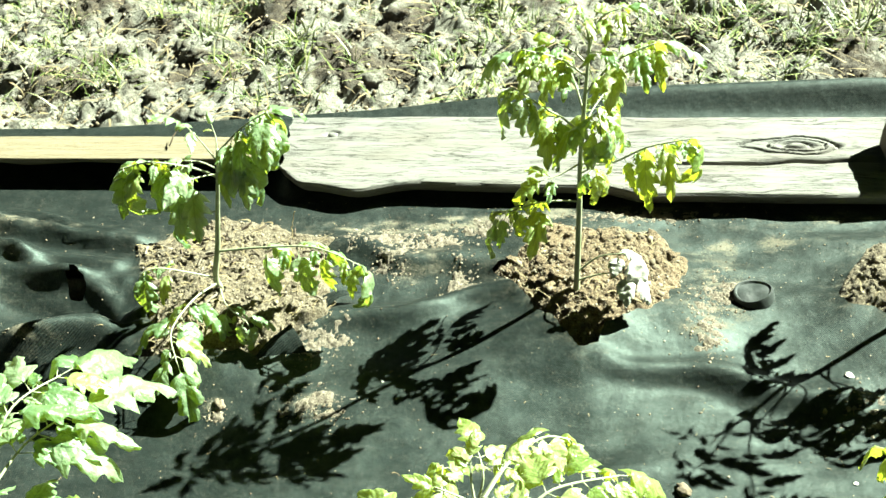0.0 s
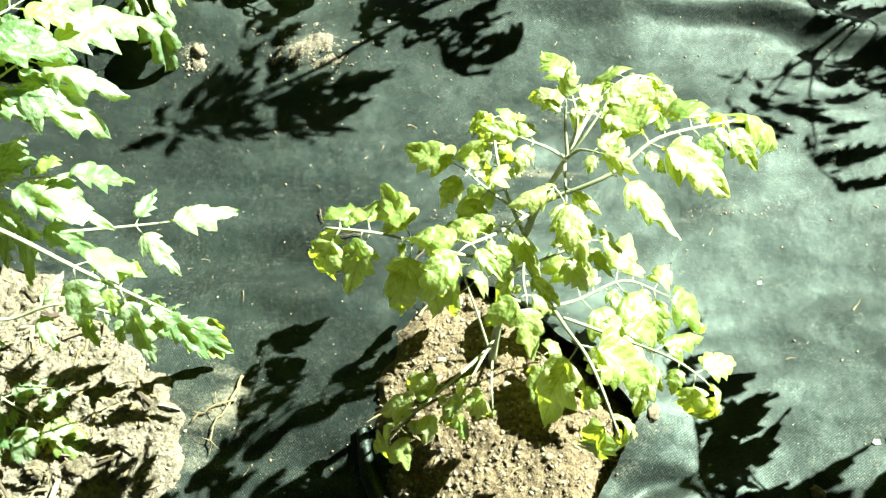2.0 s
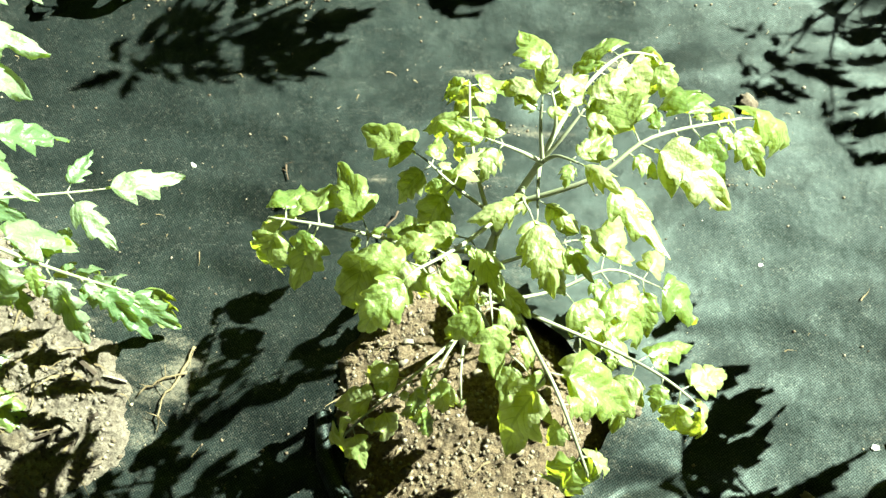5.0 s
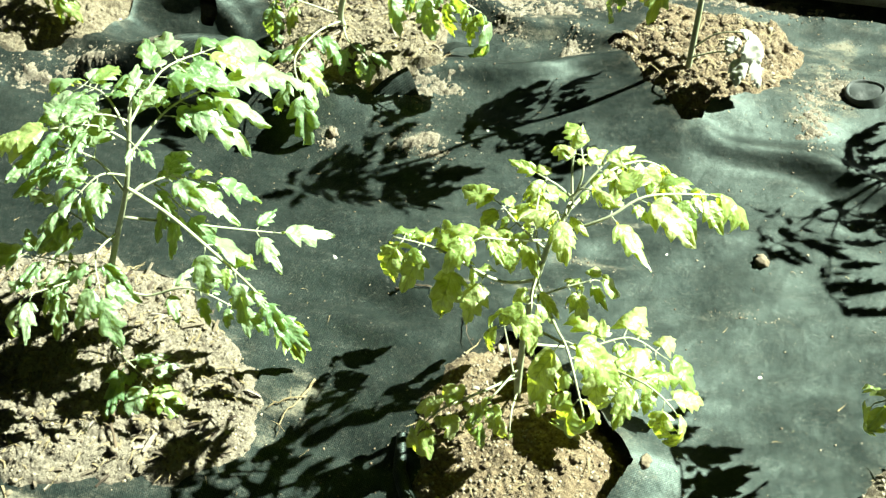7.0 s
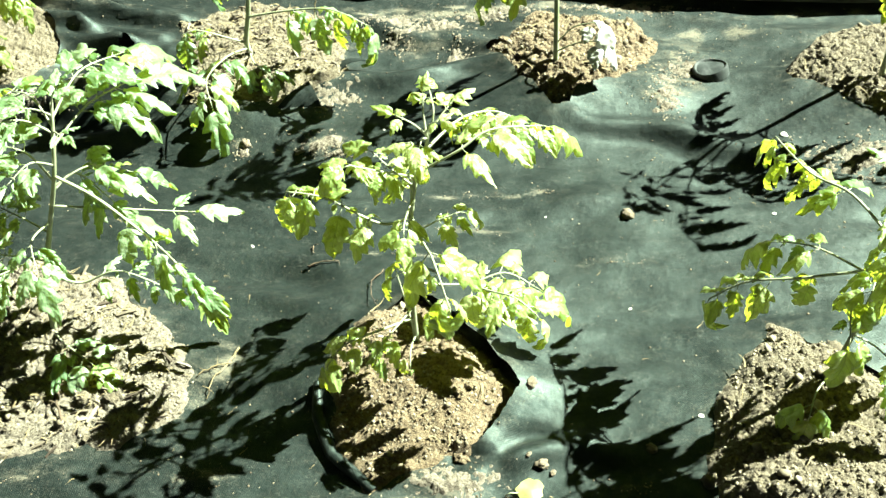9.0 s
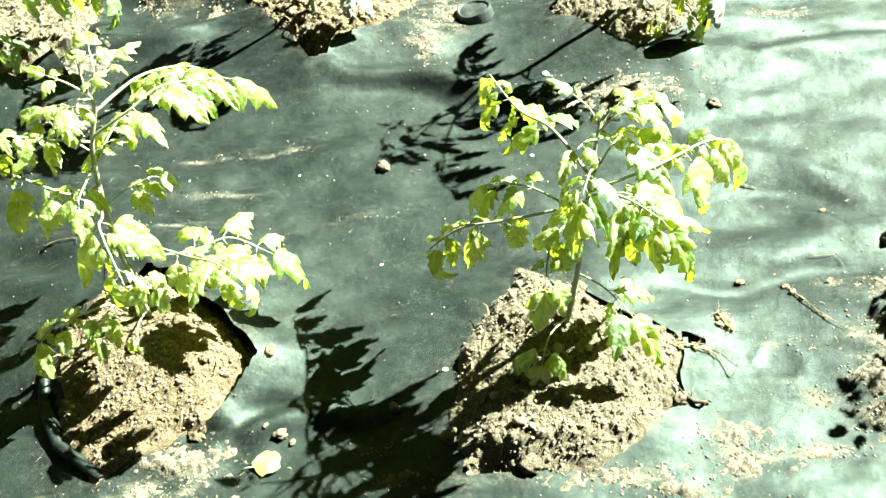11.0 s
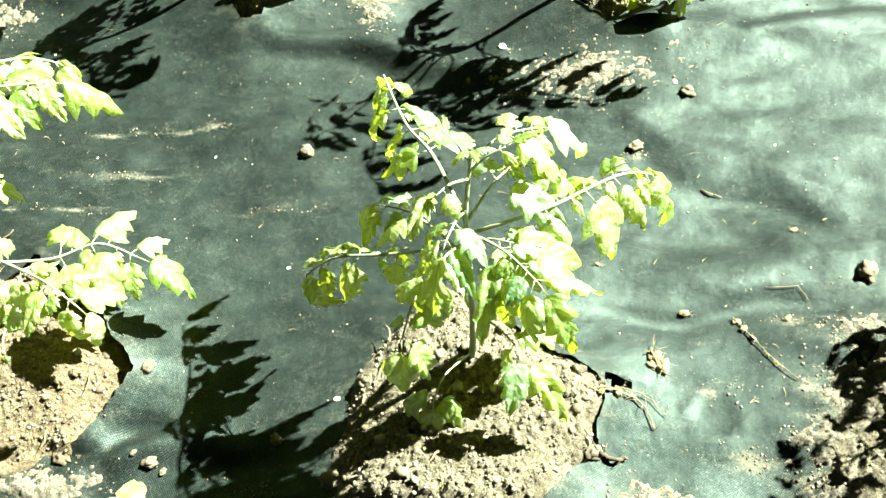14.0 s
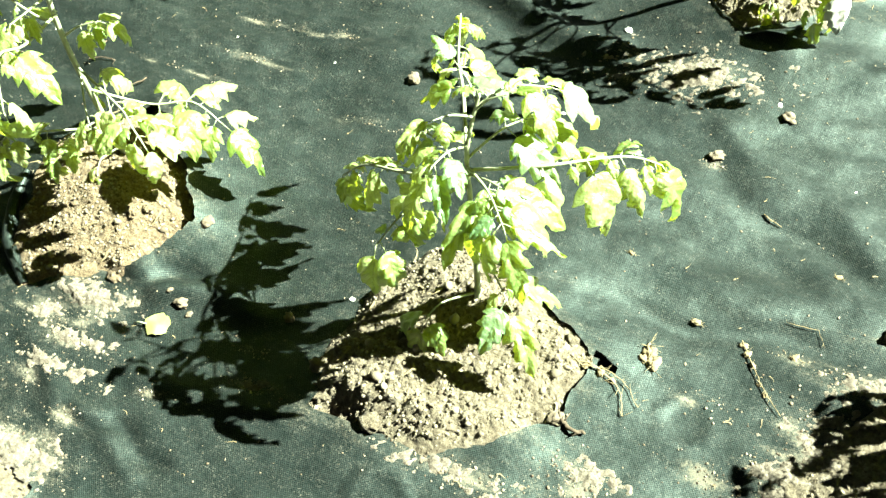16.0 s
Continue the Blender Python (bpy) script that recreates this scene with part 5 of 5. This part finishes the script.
def twig(name, points, radius, material, label, category, knots=0, seed=0):
    """A dry stalk along the points with short side stubs."""
    r = random.Random(seed)
    pts = []
    for i in range(len(points) - 1):
        a, b = Vector(points[i]), Vector(points[i + 1])
        for q in range(4):
            pts.append(a.lerp(b, q / 4) + Vector((r.uniform(-1, 1), r.uniform(-1, 1), r.uniform(0, 1))) * radius * 1.2)
    pts.append(Vector(points[-1]))
    v, f = tube(pts, [radius * (1 - 0.6 * i / len(pts)) * r.uniform(0.7, 1.3) for i in range(len(pts))], 6)
    stalk = mesh_of(name, v, f, material)
    if not knots:
        return thing(name, stalk, label, category)
    ob = thing(name, None, label, category)
    part("stalk", stalk, ob)
    for _ in range(knots):
        p = r.choice(pts)
        d = Vector((r.uniform(-1, 1), r.uniform(-1, 1), r.uniform(0.0, 0.35))).normalized() * radius * r.uniform(3.0, 9.0)
        side = Vector((-d.y, d.x, 0)) * r.uniform(-1.2, 1.2)
        v, f = tube([p, p + d * 0.5 + side * 0.5 + Vector((0, 0, radius * 0.5)), p + d + side], [radius * 0.34, radius * 0.24, radius * 0.10], 5)
        part("side_shoot", mesh_of("side_shoot", v, f, material), ob)
    return ob


stalk = twig("dry_weed", on_sheet((1.186, -0.092), (1.205, -0.118), (1.222, -0.140), (1.256, -0.172), up=0.003), 0.0009, DRY, "dried weed stalk lying on the black fabric", "dry weed", 12, 1)
for n, (x, y, size) in enumerate([(1.190, -0.097, 0.005), (1.197, -0.108, 0.0055), (1.207, -0.120, 0.004), (1.222, -0.142, 0.003), (1.232, -0.152, 0.0035)]):
    v, f = BIG_CLODS[n]
    part("clump", mesh_of("clump", v * np.array([size, size * 0.7, size * 0.5]), f, DRY), stalk, pose(x, y, sheet_at(x, y) + size * 0.3, 0, 0, n * 70))
tuft = twig("dry_weed", on_sheet((1.088, -0.150), (1.096, -0.168), (1.108, -0.180), up=0.004), 0.0016, DRY, "crumpled dry weed tuft on the black fabric", "dry weed", 16, 2)
for n, (x, y, size) in enumerate([(1.094, -0.158, 0.008), (1.102, -0.170, 0.010), (1.090, -0.170, 0.006)]):
    v, f = BIG_CLODS[n]
    part("clump", mesh_of("clump", v * np.array([size, size * 0.8, size * 0.6]), f, DRY), tuft, pose(x, y, sheet_at(x, y) + size * 0.3, 0, 0, n * 70))
root = twig("dry_root", on_sheet((1.005, -0.222), (1.035, -0.208), (1.062, -0.212), (1.084, -0.226), (1.096, -0.250), up=0.003), 0.0013, DRY, "dry pale roots beside a soil hole", "root", 26, 3)
for n, (x, y, size) in enumerate([(1.018, -0.218, 0.008), (1.034, -0.211, 0.006), (1.052, -0.210, 0.007), (1.068, -0.214, 0.005)]):
    v, f = BIG_CLODS[n + 3]
    part("clump", mesh_of("clump", v * np.array([size, size * 0.6, size * 0.5]), f, DRY), root, pose(x, y, sheet_at(x, y) + size * 0.3, 0, 0, n * 50))
for n, (x, y, size) in enumerate([(1.128, -0.091, 0.006), (1.248, -0.091, 0.006), (1.020, -0.036, 0.004), (1.262, 0.040, 0.005)]):
    bit = twig("dry_weed", on_sheet((x - size, y), (x, y + 0.3 * size), (x + 1.6 * size, y - 0.4 * size), up=0.002), 0.0007, DRY, "small crumpled dry weed on the black fabric", "dry weed", 10, 20 + n)
    v, f = BIG_CLODS[n]
    part("clump", mesh_of("clump", v * np.array([size, size * 0.6, size * 0.45]), f, DRY), bit, pose(x, y, sheet_at(x, y) + size * 0.3, 0, 0, n * 70))
twig("dry_root", on_sheet((1.000, -0.205), (1.030, -0.214), (1.058, -0.205), (1.085, -0.212), (1.108, -0.232), up=0.004), 0.0010, DRY, "thin dry root beside a soil hole", "root", 14, 15)
twig("dry_twig", on_sheet((1.036, -0.286), (1.050, -0.290), (1.066, -0.288), up=0.004), 0.0036, BARK, "short dark rotten twig beside a soil hole", "twig", 4, 16)
twig("dry_root", on_sheet((0.044, -0.205), (0.034, -0.240), (0.018, -0.262), (0.018, -0.295), up=0.003), 0.0016, DRY, "thin dry root trailing beside the soil", "root", 5, 4)
twig("dry_root", on_sheet((0.04, -0.235), (0.012, -0.245), (-0.006, -0.262), up=0.003), 0.0016, DRY, "thin dry root trailing beside the soil", "root", 4, 5)
twig("dry_twig", on_sheet((0.105, -0.040), (0.130, -0.031), (0.158, -0.030), up=0.003), 0.0016, BARK, "short dark twig lying on the black fabric", "twig", 5, 6)
twig("dry_twig", on_sheet((0.104, 0.010), (0.110, -0.012), up=0.003), 0.0012, BARK, "short dark twig lying on the black fabric", "twig", 4, 7)
twig("dry_twig", on_sheet((1.150, 0.100), (1.176, 0.093), up=0.002), 0.0012, DRY, "short pale twig lying on the black fabric", "twig", 3, 8)
twig("dry_twig", on_sheet((1.225, -0.05), (1.262, -0.045), (1.275, -0.062), up=0.002), 0.0006, DRY, "short pale twig lying on the black fabric", "twig", 6, 9)
twig("dry_twig", [(-0.200, -0.318, 0.02), (-0.185, -0.35, 0.018), (-0.167, -0.378, 0.012)], 0.0035, BARK, "dark rotten stick lying on the soil", "twig", 3, 10)
twig("dry_twig", [(-0.325, 0.800, 0.062), (-0.312, 0.835, 0.085)], 0.0016, BARK, "thin dark twig leaning on the pine batten", "twig", 2, 11)
twig("dry_tendril", [(-0.045, 0.600, 0.01), (-0.047, 0.610, 0.03), (-0.040, 0.615, 0.05), (-0.035, 0.612, 0.068)], 0.0014, DRY, "dry curled tendril standing in the soil", "tendril", 0, 12)
twig("loose_thread", on_sheet((0.236, -0.045), (0.222, -0.070), (0.226, -0.098), (0.246, -0.125), up=0.006), 0.0010, BARK, "loose black thread at the cut edge of the fabric", "thread", 0, 13)


def round_lid():
    """A low round lid with a raised rim, half buried in dust."""
    n, profile = 28, [(0.0, 0.0120), (0.014, 0.0132), (0.0245, 0.0115), (0.0270, 0.0150), (0.0290, 0.0150), (0.0305, 0.0120), (0.0320, -0.006)]
    verts, faces = [(0, 0, 0.0120)], []
    for rad, z in profile[1:]:
        for i in range(n):
            a = 2 * math.pi * i / n
            w = 1 + 0.03 * math.sin(2 * a + 1)
            verts.append((rad * w * math.cos(a), rad * w * math.sin(a) * 0.92, z + 0.0022 * math.sin(a * 2 + rad * 90)))
    for i in range(n):
        k = (i + 1) % n
        faces.append((0, 1 + i, 1 + k))
        for q in range(len(profile) - 2):
            a, b = 1 + q * n, 1 + (q + 1) * n
            faces.append((a + i, b + i, b + k, a + k))
    me = mesh_of("round_lid", verts, faces, DULL_BLACK)
    me.set_sharp_from_angle(angle=radians(40))
    thing("round_lid", me, "flat black round lid with a raised rim lying on the fabric", "lid", pose(0.738, 0.490, sheet_at(0.738, 0.490) + 0.002, -4, -9, 0))


round_lid()


def fallen_leaf():
    ob = thing("fallen_leaf", None, "round yellow-green fallen leaf lying on the black fabric", "leaf", pose(0.504, -0.381, sheet_at(0.504, -0.381) + 0.006, 4, -6, 20))
    n, verts, faces = 18, [(0, 0, 0.003)], []
    for ring in (0.5, 1.0):
        for i in range(n):
            a = 2 * math.pi * i / n
            q = 0.0165 * ring * (1 + 0.08 * math.sin(5 * a) + 0.05 * math.sin(9 * a + 1))
            verts.append((q * math.cos(a) * 1.1, q * math.sin(a), 0.003 * (1 - ring) + 0.002 * math.sin(3 * a) * ring))
    for i in range(n):
        k = (i + 1) % n
        faces += [(0, 1 + i, 1 + k), (1 + i, 1 + n + i, 1 + n + k, 1 + k)]
    part("blade", mesh_of("blade", verts, faces, YELLOW_LEAF), ob)
    v, f = tube([(-0.016, 0, 0.001), (-0.026, 0.002, 0.002), (-0.034, 0.001, 0.0)], [0.0011, 0.001, 0.0012], 6)
    part("stalk", mesh_of("stalk", v, f, STEM), ob)


fallen_leaf()


def mulch():
    """Dry bits of straw and bark on the soil."""
    r = random.Random(31)
    for k, count in (("d", 420), ("b", 130), ("a", 340), ("e", 30), ("f", 40), ("c", 40)):
        roots = []
        for _ in range(count):
            x, y, z = inside_random(k, r)
            roots.append((x, y, z + 0.002, r.uniform(0.006, 0.03), r.uniform(0.0006, 0.0022), 0.9, r.uniform(0, 6.28)))
        thing("straw_bits", blades("straw_bits", roots, DRY, True), "dry straw and bark bits on the soil", "straw", kind="stuff")
    for k, count in (("d", 150), ("a", 70)):
        verts, faces = [], []
        for _ in range(count):
            x, y, z = inside_random(k, r)
            m = pose(x, y, z + 0.003, r.uniform(-18, 18), r.uniform(-22, 22), r.uniform(0, 180))
            lx, ly, lz = r.uniform(0.005, 0.018) * r.choice((0.6, 1, 1)), r.uniform(0.0012, 0.0034), r.uniform(0.0006, 0.0016)
            n = len(verts)
            for sx in (-1, -0.3, 0.4, 1):
                w = r.uniform(0.55, 1.0)
                for sy, sz in ((-1, -1), (1, -1), (0.8, 1), (-0.8, 1)):
                    verts.append(m @ Vector((lx * sx, ly * sy * w, lz * sz + 0.0012 * (1 - sx * sx))))
            faces += [(n, n + 1, n + 2, n + 3), (n + 15, n + 14, n + 13, n + 12)]
            faces += [(n + 4 * i + j, n + 4 * i + 4 + j, n + 4 * i + 4 + (j + 1) % 4, n + 4 * i + (j + 1) % 4) for i in range(3) for j in range(4)]
        thing("bark_chips", mesh_of("bark_chips", verts, faces, CHIPS, smooth=False), "pale dry bark and stalk chips lying on the soil", "bark chips", kind="stuff")
    roots = []
    while len(roots) < 170:
        x, y = r.uniform(-0.6, 1.4), r.uniform(-0.55, 0.70)
        if min(float(edge_distance(p, np.array([x]), np.array([y]))[0][0]) for p in HOLES.values()) > 0.01:
            roots.append((x, y, sheet_at(x, y) + 0.001, r.uniform(0.003, 0.014) * r.choice((0.6, 1, 1)), r.uniform(0.0004, 0.0010), 0.9, r.uniform(0, 6.28)))
    thing("fabric_litter", blades("fabric_litter", roots, DRY, True), "tiny dry stalks and bark bits strewn on the fabric", "litter", kind="stuff")


mulch()
